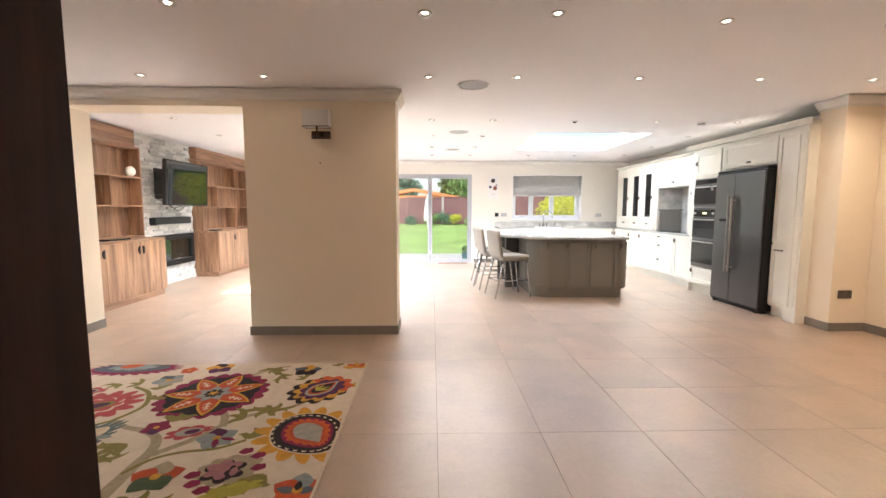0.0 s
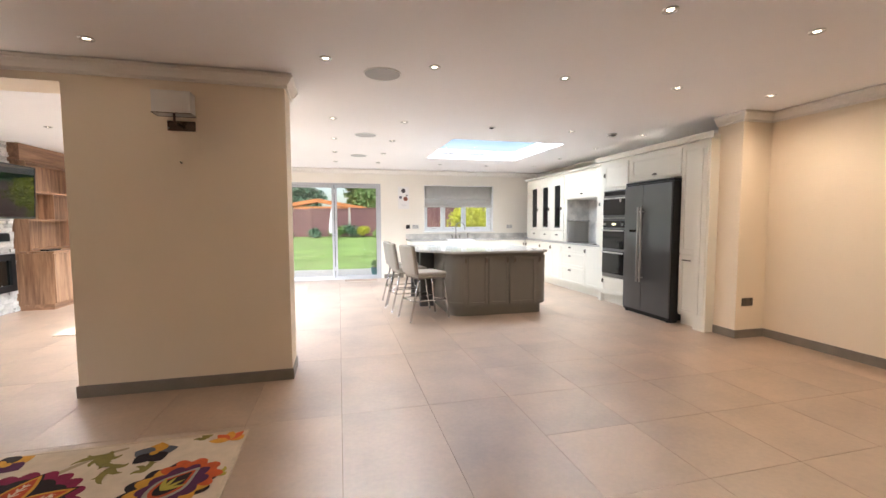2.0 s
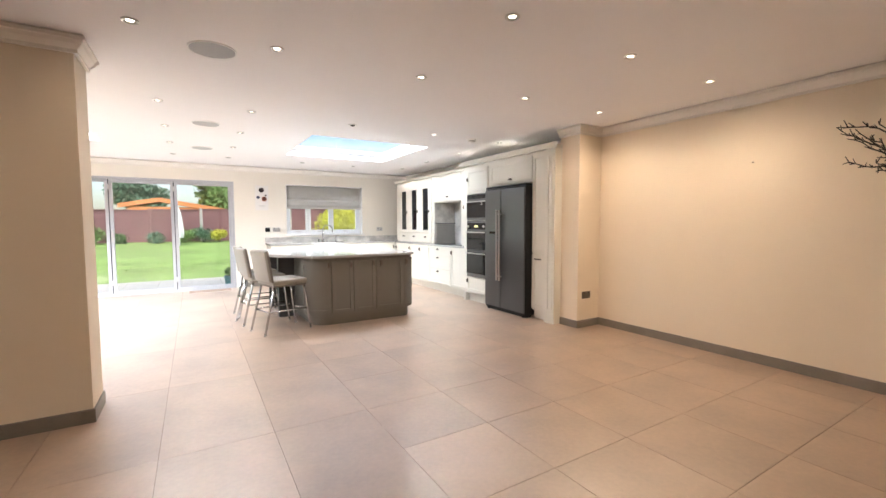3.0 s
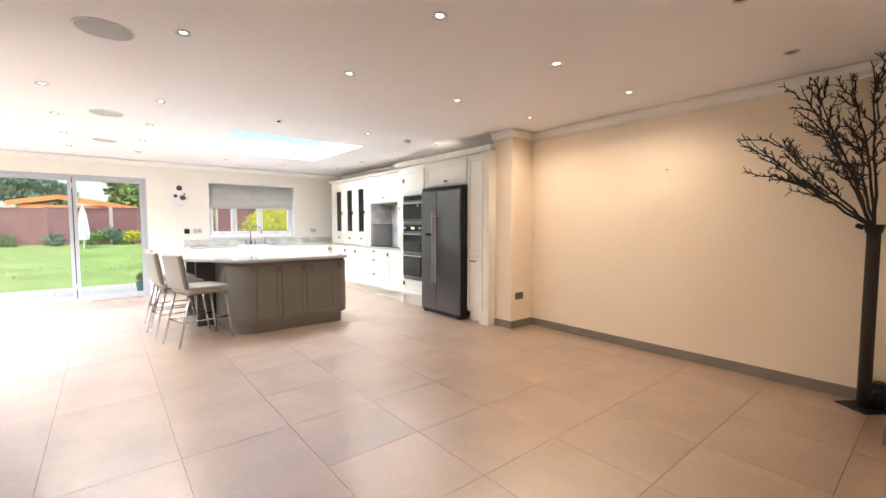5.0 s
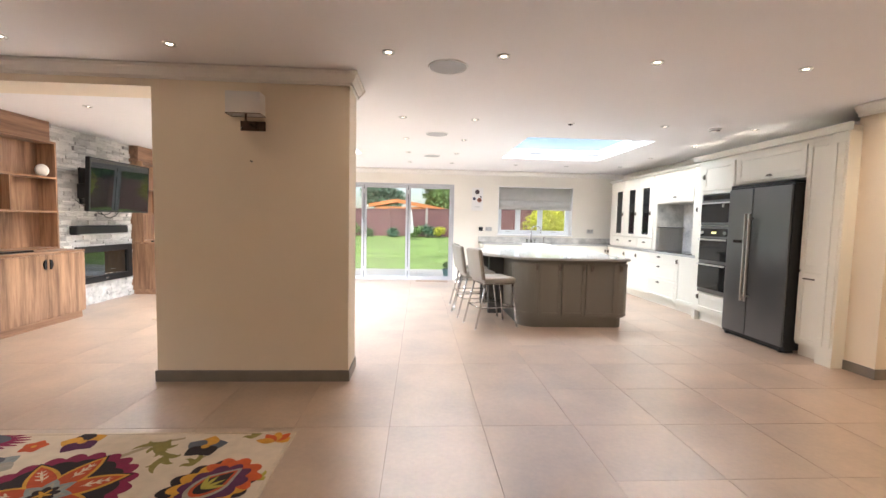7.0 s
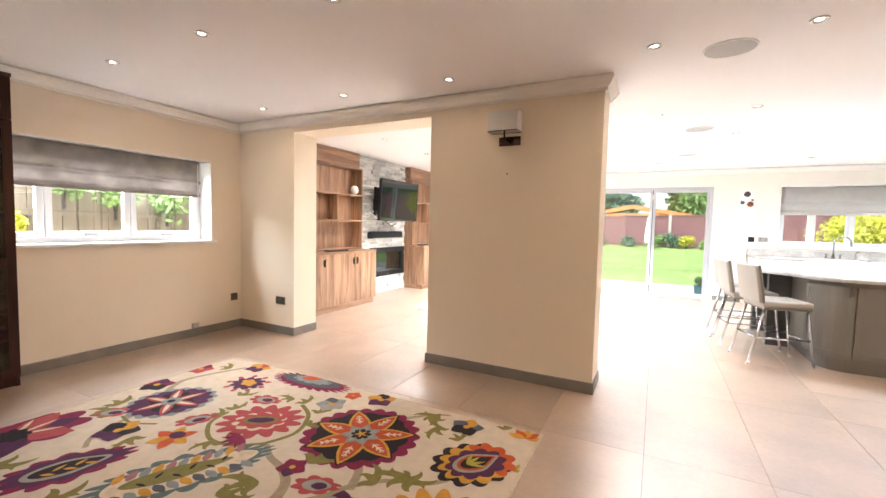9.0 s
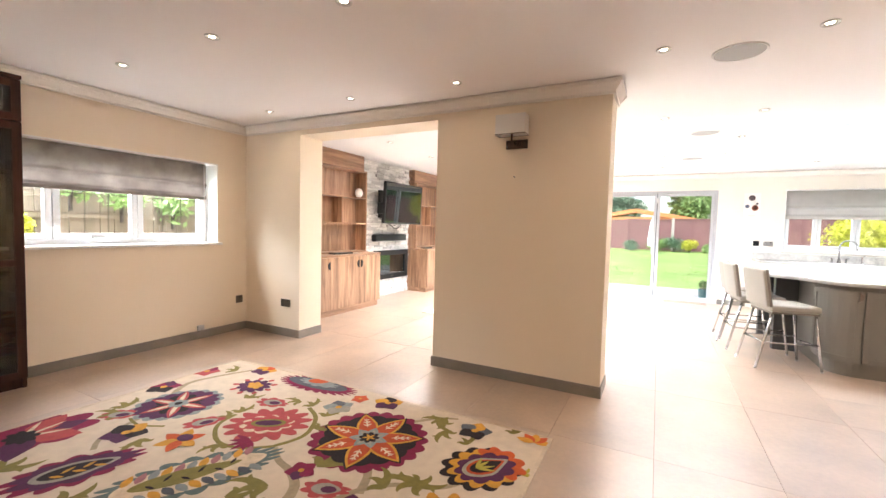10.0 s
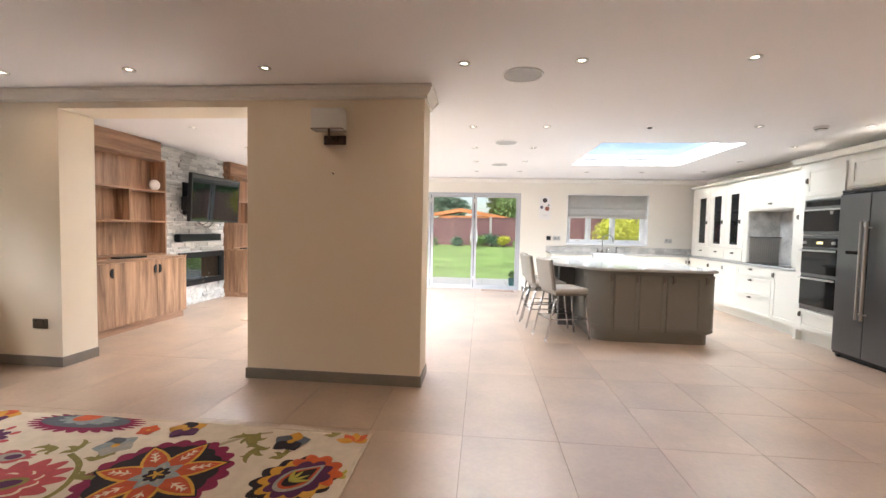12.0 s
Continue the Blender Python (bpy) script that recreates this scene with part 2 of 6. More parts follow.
# left wall with its window, right wall, doorway wall
bm = box(LX - 0.3, LX, -1.2, 1.9, 0, CEIL)
add_box(bm, LX - 0.3, LX, 4.012, WY, 0, CEIL)
add_box(bm, LX - 0.3, LX, 1.9, 4.012, 0, 1.06)
add_box(bm, LX - 0.3, LX, 1.9, 4.012, 1.95, CEIL)
structure("wall_west", bm, CREAM, "cream painted wall with a low wide window")
bm = box(RX, RX + 0.3, -1.2, 4.397, 0, CEIL)
structure("wall_east", bm, CREAM, "plain warm cream painted wall")
bm = box(4.0, RX, 0.91, 1.17, 0, CEIL)
structure("wall_stub", bm, CREAM, "short cream wall stub at the room's corner")
bm = box(LX, -0.54, 0.70, SY, 0, CEIL)
add_box(bm, 1.34, RX, 0.70, SY, 0, CEIL)
add_box(bm, -0.54, 1.34, 0.70, SY, 2.16, CEIL)
structure("wall_south", bm, CREAM, "cream wall with the doorway to the hall")
structure("wall_hall", box(LX, RX, -1.2, -1.0, 0, CEIL), CREAM, "plain cream end wall of the hall")
# dividing wall: left nib, head over the opening, pier
bm = box(LX - 0.3, -3.435, WY, WB, 0, CEIL)
add_box(bm, -3.435, -1.70, WY, WB, 2.283, CEIL)
add_box(bm, -1.70, -0.213, WY, WB, 0, CEIL)
structure("wall_divider", bm, CREAM, "cream dividing wall with a square opening and a broad pier")
structure("wall_nib", box(4.36, RX + 0.3, 4.397, 4.70, 0, CEIL), CREAM, "cream wall nib beside the tall kitchen units")
# kitchen and lounge outer walls
structure("wall_kitchen_side", box(KX, KX + 0.3, 4.70, BY, 0, CEIL), PALER_CREAM, "pale kitchen wall behind the cabinets")
structure("wall_lounge_side", box(-4.74, -4.44, WB, BY, 0, CEIL), PALER_CREAM, "pale lounge wall behind the shelving")
DL, DR, DT = -2.85, 1.10, 2.13   # garden doors
NL, NR, NB, NT = 2.09, 3.78, 1.05, 2.12   # kitchen window
bm = box(-4.74, DL, BY, BY + 0.3, 0, CEIL)
add_box(bm, DL, DR, BY, BY + 0.3, DT, CEIL)
add_box(bm, DR, NL, BY, BY + 0.3, 0, CEIL)
add_box(bm, NL, NR, BY, BY + 0.3, 0, NB)
add_box(bm, NL, NR, BY, BY + 0.3, NT, CEIL)
add_box(bm, NR, KX + 0.3, BY, BY + 0.3, 0, CEIL)
structure("wall_garden", bm, PALER_CREAM, "pale wall with folding garden doors and a window")

# ceiling with two rooflight shafts
S1, S2, SF, SN = (1.76, 3.5), (-2.42, -0.68), 6.55, 8.36
bm = box(LX - 0.3, RX + 0.3, -1.2, WB, CEIL, CEIL + 0.06)
add_box(bm, -4.74, KX + 0.3, WB, SF, CEIL, CEIL + 0.06)
add_box(bm, -4.74, KX + 0.3, SN, BY + 0.3, CEIL, CEIL + 0.06)
for a, b in ((-4.74, S2[0]), (S2[1], S1[0]), (S1[1], KX + 0.3)):
    add_box(bm, a, b, SF, SN, CEIL, CEIL + 0.06)
structure("ceiling", bm, CEILING_WHITE, "smooth white plaster ceiling with downlights", "ceiling")
for a, b in (S1, S2):
    bm = box(a - 0.1, a, SF - 0.1, SN + 0.1, CEIL + 0.06, CEIL + 0.11)
    add_box(bm, b, b + 0.1, SF - 0.1, SN + 0.1, CEIL + 0.06, CEIL + 0.11)
    add_box(bm, a, b, SF - 0.1, SF, CEIL + 0.06, CEIL + 0.11)
    add_box(bm, a, b, SN, SN + 0.1, CEIL + 0.06, CEIL + 0.11)
    structure("rooflight_shaft", bm, CEILING_WHITE, "white plastered upstand of a flat rooflight", "rooflight")

# floor slab of grout; the tiles come last
structure("floor", box(-4.74, KX + 0.3, -1.2, BY + 0.3, -0.2, -0.004), GROUT, "large beige porcelain floor tiles with thin grey joints", "floor")


def strip(pts, inward, profile):
    """A moulding swept along corners pts; profile in (out from wall, height); inward gives each corner's offset direction."""
    bm = bmesh.new()
    rings = []
    for (x, y), (ix, iy) in zip(pts, inward):
        rings.append([bm.verts.new((x + ix * o, y + iy * o, z)) for o, z in profile])
    n = len(profile)
    for r0, r1 in zip(rings, rings[1:]):
        for k in range(n):
            bm.faces.new((r0[k], r0[(k + 1) % n], r1[(k + 1) % n], r1[k]))
    bm.faces.new(rings[0][::-1])
    bm.faces.new(rings[-1])
    bmesh.ops.recalc_face_normals(bm, faces=bm.faces)
    return bm


C = CEIL - 0.003
COVE = [(0.002, C), (0.058, C), (0.066, C - 0.012), (0.066, C - 0.03), (0.056, C - 0.036), (0.047, C - 0.056), (0.03, C - 0.076), (0.021, C - 0.084), (0.021, C - 0.105), (0.002, C - 0.105)]
CORNICES = [
    ([(LX, SY), (LX, WY), (-0.213, WY), (-0.213, WB)], [(1, 1), (1, -1), (1, -1), (1, 0)]),
    ([(4.0, SY), (4.0, 1.17), (RX, 1.17), (RX, 4.397), (4.36, 4.397), (4.36, 4.70)], [(-1, 0), (-1, 1), (-1, 1), (-1, -1), (-1, -1), (-1, 0)]),
    ([(-0.213, WB), (-4.44, WB)], [(1, 1), (0, 1)]),
    ([(-4.44, BY), (KX, BY), (KX, 4.70)], [(0, -1), (-1, -1), (-1, 0)]),
    ([(LX, SY), (4.0, SY)], [(1, 1), (0, 1)]),
]
for pts, inw in CORNICES:
    structure("cornice", strip(pts, inw, COVE), CORNICE_WHITE, "white moulded plaster cornice under the ceiling", "cornice")
BASE = [(0.002, 0.0), (0.012, 0.0), (0.012, 0.086), (0.008, 0.09), (0.002, 0.09)]
SKIRTS = [
    ([(LX, SY), (LX, WY), (-3.435, WY), (-3.435, WB)], [(1, 1), (1, -1), (1, -1), (1, 0)]),
    ([(-1.70, WB), (-1.70, WY), (-0.213, WY), (-0.213, WB)], [(-1, 0), (-1, -1), (1, -1), (1, 0)]),
    ([(4.0, SY), (4.0, 1.17), (RX, 1.17), (RX, 4.397), (4.36, 4.397), (4.36, 4.695)], [(-1, 0), (-1, 1), (-1, 1), (-1, -1), (-1, -1), (-1, 0)]),
    ([(DR + 0.06, BY), (1.6, BY)], [(0, -1), (0, -1)]),
    ([(LX + 0.02, SY), (-0.66, SY)], [(0, 1), (0, 1)]),
    ([(1.46, SY), (3.98, SY)], [(0, 1), (0, 1)]),
]
for pts, inw in SKIRTS:
    structure("baseboard", strip(pts, inw, BASE), SKIRT, "grey-brown tile skirting along the wall", "skirting")


def fbox(bm, face, u0, u1, d0, d1, z0, z1, bevel=0.0):
    """A box on a face: axis, plane, outward sign; u along it, d outward."""
    ax, f, s = face
    a, b = sorted((f + s * d0, f + s * d1))
    if ax == "x":
        return add_box(bm, a, b, u0, u1, z0, z1, bevel)
    return add_box(bm, u0, u1, a, b, z0, z1, bevel)


def frame_bm(face, u0, u1, z0, z1, w, d0, d1, bevel=0.004):
    bm = bmesh.new()
    fbox(bm, face, u0, u0 + w, d0, d1, z0, z1, bevel)
    fbox(bm, face, u1 - w, u1, d0, d1, z0, z1, bevel)
    fbox(bm, face, u0 + w, u1 - w, d0, d1, z0, z0 + w, bevel)
    fbox(bm, face, u0 + w, u1 - w, d0, d1, z1 - w, z1, bevel)
    return bm


def pane_part(face, u0, u1, z0, z1, d, parent):
    p = part("pane", fbox(bmesh.new(), face, u0, u1, d, d + 0.006, z0, z1), GLASS, parent, "clear glass pane")
    p.visible_shadow = False
    return p


# ---- folding garden doors ----
G = ("y", BY + 0.06, -1)
doors = thing("door_1", ((DL + DR) / 2, BY + 0.1, 0), "closed white-framed glass folding doors to the garden", "door")
doors["kind"] = "structure"
part("door_frame", frame_bm(G, DL, DR, 0.0, DT, 0.045, -0.04, 0.05), DOORFRAME, doors)
part("sill", fbox(bmesh.new(), G, DL, DR, -0.26, 0.045, -0.006, 0.022, 0.004), ALU, doors, "pale aluminium door track")
lw = (DR - DL - 0.09) / 4
for k in range(4):
    a = DL + 0.045 + k * lw
    leaf = part("leaf", frame_bm(G, a + 0.003, a + lw - 0.003, 0.03, DT - 0.05, 0.052, -0.01, 0.045), DOORFRAME, doors)
    pane_part(G, a + 0.05, a + lw - 0.05, 0.075, DT - 0.095, 0.012, leaf)
    if k:
        part("gasket", fbox(bmesh.new(), G, a - 0.006, a + 0.006, 0.0455, 0.0485, 0.03, DT - 0.05), BLACK_TRIM, doors, "dark rubber seal between two leaves")
    if k in (1, 2):
        bm = fbox(bmesh.new(), G, a + 0.012, a + 0.042, 0.045, 0.053, 0.98, 1.2, 0.004)
        fbox(bm, G, a + 0.018, a + 0.036, 0.053, 0.09, 1.06, 1.085, 0.003)
        part("door_handle", bm, STEEL, leaf, "grey metal lever handle")
    for hz in (0.2, 1.9):
        part("hinge", tube((a, BY + 0.012, hz), (a, BY + 0.012, hz + 0.09), 0.008, n=8), STEEL, leaf, "grey metal hinge")


# ---- windows ----
def window(name, face, u0, u1, z0, z1, bars, label, sill_d, leaded=False, depth=0.16):
    w = thing(name, (0, 0, 0), label, "window")
    w["kind"] = "structure"
    part("window_frame", frame_bm(face, u0, u1, z0, z1, 0.05, -depth - 0.06, -depth), UPVC, w)
    part("window_sill", fbox(bmesh.new(), face, u0 - 0.02, u1 + 0.03, -depth, sill_d, z0 - 0.022, z0 + 0.004, 0.006), WHITE_GLOSS, w)
    bm = bmesh.new()
    fbox(bm, face, u0 - 0.0, u0 + 0.012, -depth, 0.003, z0, z1)
    fbox(bm, face, u1 - 0.012, u1, -depth, 0.003, z0, z1)
    fbox(bm, face, u0 + 0.012, u1 - 0.012, -depth, 0.003, z1 - 0.012, z1)
    part("reveal_lining", bm, WHITE_GLOSS, w)
    cuts = [u0 + 0.05, *bars, u1 - 0.05]
    for a, b in zip(cuts, cuts[1:]):
        c = part("casement", frame_bm(face, a + 0.002, b - 0.002, z0 + 0.05, z1 - 0.05, 0.052, -depth - 0.05, -depth + 0.012), UPVC, w)
        pane_part(face, a + 0.05, b - 0.05, z0 + 0.1, z1 - 0.1, -depth - 0.02, c)
        if leaded:
            bm = bmesh.new()
            n = max(2, round((b - a) / 0.22))
            for k in range(1, n):
                u = a + 0.05 + (b - a - 0.1) * k / n
                fbox(bm, face, u - 0.004, u + 0.004, -depth - 0.013, -depth - 0.008, z0 + 0.1, z1 - 0.1)
            for zz in (0.28, 0.46):
                fbox(bm, face, a + 0.05, b - 0.05, -depth - 0.013, -depth - 0.0085, z0 + zz, z0 + zz + 0.008)
            part("leading", bm, PEWTER, c, "dark lead glazing strips")
        um = (a + b) / 2
        part("catch", fbox(bmesh.new(), face, um - 0.05, um + 0.05, -depth + 0.012, -depth + 0.03, z0 + 0.06, z0 + 0.075, 0.003), STEEL, c, "small metal window catch")
    return w


KW = ("y", BY, -1)
window("window_1", KW, NL, NR, NB, NT, (2.58, 3.09), "white casement window over the kitchen sink", 0.03)
LWF = ("x", LX, 1)
window("window_2", LWF, 1.9, 4.012, 1.06, 1.95, (2.62, 3.28), "white leaded casement window with a deep reveal", 0.045, True, 0.2)


def roman_blind(face, u0, u1, z0, z1, folds, label, depth, cloth):
    b = thing("roman_blind", (0, 0, 0), label, "blind")
    ax, f, s = face
    bm = bmesh.new()
    rows, cols = 40, 24
    grid = []
    h = z1 - z0
    for i in range(rows + 1):
        t = i / rows
        z = z1 - h * t
        d = 0.014 + 0.006 * math.sin(t * 5)
        for fz in folds:
            k = (t - fz) / 0.05
            d += 0.026 * math.exp(-k * k)
        row = []
        for j in range(cols + 1):
            u = u0 + (u1 - u0) * j / cols
            dd = d + 0.004 * math.sin(j * 0.8 + i * 0.3) * t + 0.003 * noise.noise((u * 4, t * 5, 1.0))
            p = f + s * (dd - depth)
            row.append(bm.verts.new((p, u, z) if ax == "x" else (u, p, z)))
        grid.append(row)
    for i in range(rows):
        for j in range(cols):
            bm.faces.new((grid[i][j], grid[i][j + 1], grid[i + 1][j + 1], grid[i + 1][j]))
    r = bmesh.ops.solidify(bm, geom=bm.faces[:], thickness=0.004)
    part("fabric", bm, cloth, b, smooth=True)
    part("head_rail", fbox(bmesh.new(), face, u0, u1, -depth - 0.02, -depth + 0.012, z1 - 0.03, z1 + 0.006, 0.003), WHITE_GLOSS, b, "white head rail")
    bm = bmesh.new()
    pu = u1 - 0.03
    fbox(bm, face, pu, pu + 0.006, -depth + 0.035, -depth + 0.04, z0 - 0.05, z1 - 0.02)
    part("pull_cord", bm, WHITE_GLOSS, b, "thin white pull cord")
    part("bottom_bar", fbox(bmesh.new(), face, u0, u1, -depth + 0.004, -depth + 0.03, z0 - 0.02, z0 + 0.012, 0.006), cloth, b)
    return b


roman_blind(KW, NL + 0.02, NR - 0.03, 1.63, NT - 0.02, (0.62, 0.95), "pale grey fabric roman blind half lowered over the sink", 0.05, BLIND_PALE)
roman_blind(LWF, 1.95, 3.90, 1.56, 1.93, (0.62, 0.97), "taupe mottled fabric roman blind half lowered", 0.07, BLIND)

# ---- doorway lining in dark wood ----
bm = box(-0.54, -0.462, 0.69, 0.915, 0, 2.12, 0.003)
add_box(bm, 1.30, 1.34, 0.69, 0.915, 0, 2.12, 0.003)
add_box(bm, -0.54, 1.34, 0.69, 0.915, 2.12, 2.16, 0.003)
structure("door_lining", bm, DARK_WOOD, "dark stained wooden lining of the doorway", "door frame")
bm = box(-0.64, -0.535, 0.672, 0.698, 0, 2.2, 0.004)
add_box(bm, 1.335, 1.44, 0.672, 0.698, 0, 2.2, 0.004)
add_box(bm, -0.535, 1.335, 0.672, 0.698, 2.13, 2.2, 0.004)
structure("trim", bm, DARK_WOOD, "dark stained wooden architrave round the doorway", "trim")


# ---- kitchen ----
def shaker(face, u0, u1, z0, z1, material, parent, w=0.06, label="", name="door"):
    bm = frame_bm(face, u0 + 0.002, u1 - 0.002, z0 + 0.002, z1 - 0.002, w, 0.0, 0.022, 0.003)
    fbox(bm, face, u0 + w - 0.005, u1 - w + 0.005, 0.0, 0.012, z0 + w - 0.005, z1 - w + 0.005)
    return part(name, bm, material, parent, label)


def cup_pull(face, u, z, parent, upright=False, material=None, r=0.036):
    """A half-moon pull: flat side across, or upright."""
    bm = bmesh.new()
    n = 10
    t = 0.026
    pts = [(r * math.cos(math.pi * k / n), r * 0.75 * math.sin(math.pi * k / n)) for k in range(n + 1)]
    ax, f, s = face
    lo, hi = [], []
    for a, b in pts:
        du, dz = (b, a) if upright else (a, b)
        for ring, d in ((lo, 0.021), (hi, 0.021 + t)):
            sc = 1.0 if d < 0.03 else 0.8
            p = f + s * d
            ring.append(bm.verts.new((p, u + du * sc, z + dz * sc) if ax == "x" else (u + du * sc, p, z + dz * sc)))
    m = len(pts)
    for k in range(m):
        bm.faces.new((lo[k], lo[(k + 1) % m], hi[(k + 1) % m], hi[k]))
    bm.faces.new(lo[::-1])
    bm.faces.new(hi)
    bmesh.ops.recalc_face_normals(bm, faces=bm.faces)
    return part("handle", bm, material or PEWTER, parent, "dark pewter half-moon pull")


TF = ("x", 4.29, -1)    # tall units' front
BF = ("x", 4.36, -1)    # base units' front
UF = ("x", 4.44, -1)    # dresser front
TOPH = 0.885            # worktop height

# end panel and larder
lard = thing("larder_cabinet", (4.6, 4.9, 0), "tall ivory shaker larder cabinet with fluted end panel", "cabinet", "tall kitchen units")
part("end_panel", box(4.235, 4.93, 4.665, 4.832, 0, 2.215, 0.006), KITCHEN, lard)
for k in range(2):
    part("flute", box(4.226, 4.236, 4.69 + 0.075 * k, 4.733 + 0.075 * k, 0.18, 2.12, 0.004), KITCHEN, lard)
part("body", box(4.29, 4.93, 4.834, 5.105, 0.12, 2.215), KITCHEN, lard)
part("plinth", box(4.33, 4.93, 4.834, 5.105, 0, 0.118), KITCHEN, lard)
d = shaker(TF, 4.838, 5.10, 0.14, 0.87, KITCHEN, lard, 0.05)
part("handle", fbox(fbox(fbox(bmesh.new(), TF, 4.91, 5.03, 0.034, 0.048, 0.80, 0.816, 0.004), TF, 4.925, 4.937, 0.021, 0.036, 0.802, 0.814), TF, 5.003, 5.015, 0.021, 0.036, 0.802, 0.814), PEWTER, d, "dark pewter bar handle")
d = shaker(TF, 4.838, 5.10, 0.89, 2.18, KITCHEN, lard, 0.05)
# fridge bridging cabinet
brid = thing("bridging_cabinet", (4.6, 5.53, 1.85), "ivory cabinet bridging over the fridge", "cabinet", "tall kitchen units")
part("body", box(4.29, 4.93, 5.107, 6.045, 1.84, 2.215), KITCHEN, brid)
part("side_panel", box(4.29, 4.93, 6.02, 6.045, 0, 1.838), KITCHEN, brid)
d = shaker(TF, 5.112, 6.04, 1.86, 2.18, KITCHEN, brid)
cup_pull(TF, 5.55, 1.895, d)
# oven tower
tow = thing("oven_tower", (4.6, 6.4, 0), "ivory tall cabinet housing two built-in ovens", "cabinet", "tall kitchen units")
bm = box(4.29, 4.93, 6.047, 6.075, 0.12, 2.215)
add_box(bm, 4.29, 4.93, 6.66, 6.76, 0.0, 2.215, 0.004)
add_box(bm, 4.29, 4.93, 6.075, 6.66, 0.12, 0.14)
add_box(bm, 4.86, 4.93, 6.075, 6.66, 0.14, 2.215)
add_box(bm, 4.29, 4.86, 6.075, 6.66, 1.76, 2.215)
add_box(bm, 4.29, 4.86, 6.075, 6.66, 0.14, 0.40)
part("body", bm, KITCHEN, tow)
part("plinth", box(4.33, 4.93, 6.047, 6.66, 0, 0.118), KITCHEN, tow)
d = shaker(TF, 6.08, 6.655, 0.15, 0.395, KITCHEN, tow, name="drawer")
cup_pull(TF, 6.605, 0.34, d, True)
d = shaker(TF, 6.08, 6.655, 1.80, 2.16, KITCHEN, tow)
cup_pull(TF, 6.605, 1.99, d, True)
part("post_foot", box(4.262, 4.30, 6.66, 6.715, 0, 0.13, 0.004), KITCHEN, tow)
bm = strip([(4.235, 4.64), (4.235, 6.76), (4.44, 6.76)], [(-1, -1), (-1, 1), (0, 1)],
           [(0.0, 2.217), (0.012, 2.217), (0.02, 2.235), (0.042, 2.262), (0.046, 2.28), (0.0, 2.28)])
add_box(bm, 4.236, 4.93, 4.665, 6.758, 2.218, 2.262)
solid("cabinet_cornice", bm, KITCHEN, "ivory moulded cornice along the tall units", "cornice")
OVEN_STEEL = mat("grey_oven_steel", (0.17, 0.17, 0.175), 0.36, metal=0.9, vary=0.05, scale=2, fine=90, bump=0.03)
SMALL_OV = thing("coffee_oven", (4.5, 6.38, 1.33), "stainless built-in compact oven with black glass", "oven")
part("body", box(4.275, 4.80, 6.085, 6.65, 1.335, 1.75, 0.003), OVEN_STEEL, SMALL_OV)
part("control_panel", fbox(bmesh.new(), ("x", 4.275, -1), 6.12, 6.62, 0.0005, 0.006, 1.672, 1.735, 0.002), BLACK_GLASS, SMALL_OV)
part("door_glass", fbox(bmesh.new(), ("x", 4.275, -1), 6.10, 6.638, 0.0005, 0.014, 1.375, 1.645, 0.004), BLACK_GLASS, SMALL_OV, "black glass oven door")
part("rail", fbox(bmesh.new(), ("x", 4.275, -1), 6.10, 6.638, 0.0145, 0.024, 1.62, 1.64, 0.004), STEEL, SMALL_OV)
part("badge", fbox(bmesh.new(), ("x", 4.2605, -1), 6.2, 6.245, 0.0005, 0.003, 1.57, 1.615), CHROME, SMALL_OV, "small silver emblem plate")
OV = thing("double_oven", (4.5, 6.38, 0.41), "stainless built-in double oven with black glass doors", "oven")
part("body", box(4.275, 4.80, 6.085, 6.65, 0.412, 1.325, 0.003), OVEN_STEEL, OV)
OF = ("x", 4.275, -1)
part("control_panel", fbox(bmesh.new(), OF, 6.10, 6.638, 0.0005, 0.008, 1.185, 1.29, 0.003), BLACK_GLASS, OV)
for k in (6.17, 6.59):
    part("knob", tube((4.266, k, 1.235), (4.245, k, 1.235), 0.02, 0.017, 14), STEEL, OV, "round steel knob")
for z0, z1 in ((0.86, 1.16), (0.47, 0.82)):
    dr = part("oven_door", fbox(bmesh.new(), OF, 6.10, 6.638, 0.0005, 0.016, z0, z1, 0.004), BLACK_GLASS, OV, "black glass oven door")
    part("handle", fbox(bmesh.new(), OF, 6.11, 6.63, 0.035, 0.05, z1 - 0.03, z1 - 0.008, 0.005), STEEL, dr, "long satin steel bar handle")
    for k in (6.16, 6.6):
        part("bracket", fbox(bmesh.new(), OF, k, k + 0.02, 0.016, 0.036, z1 - 0.027, z1 - 0.011), STEEL, dr)
part("display", fbox(bmesh.new(), ("x", 4.267, -1), 6.33, 6.42, 0.0005, 0.002, 1.22, 1.25), glow("clock_glow", (0.8, 0.7, 0.1), 0.6), OV, "small lit clock display")

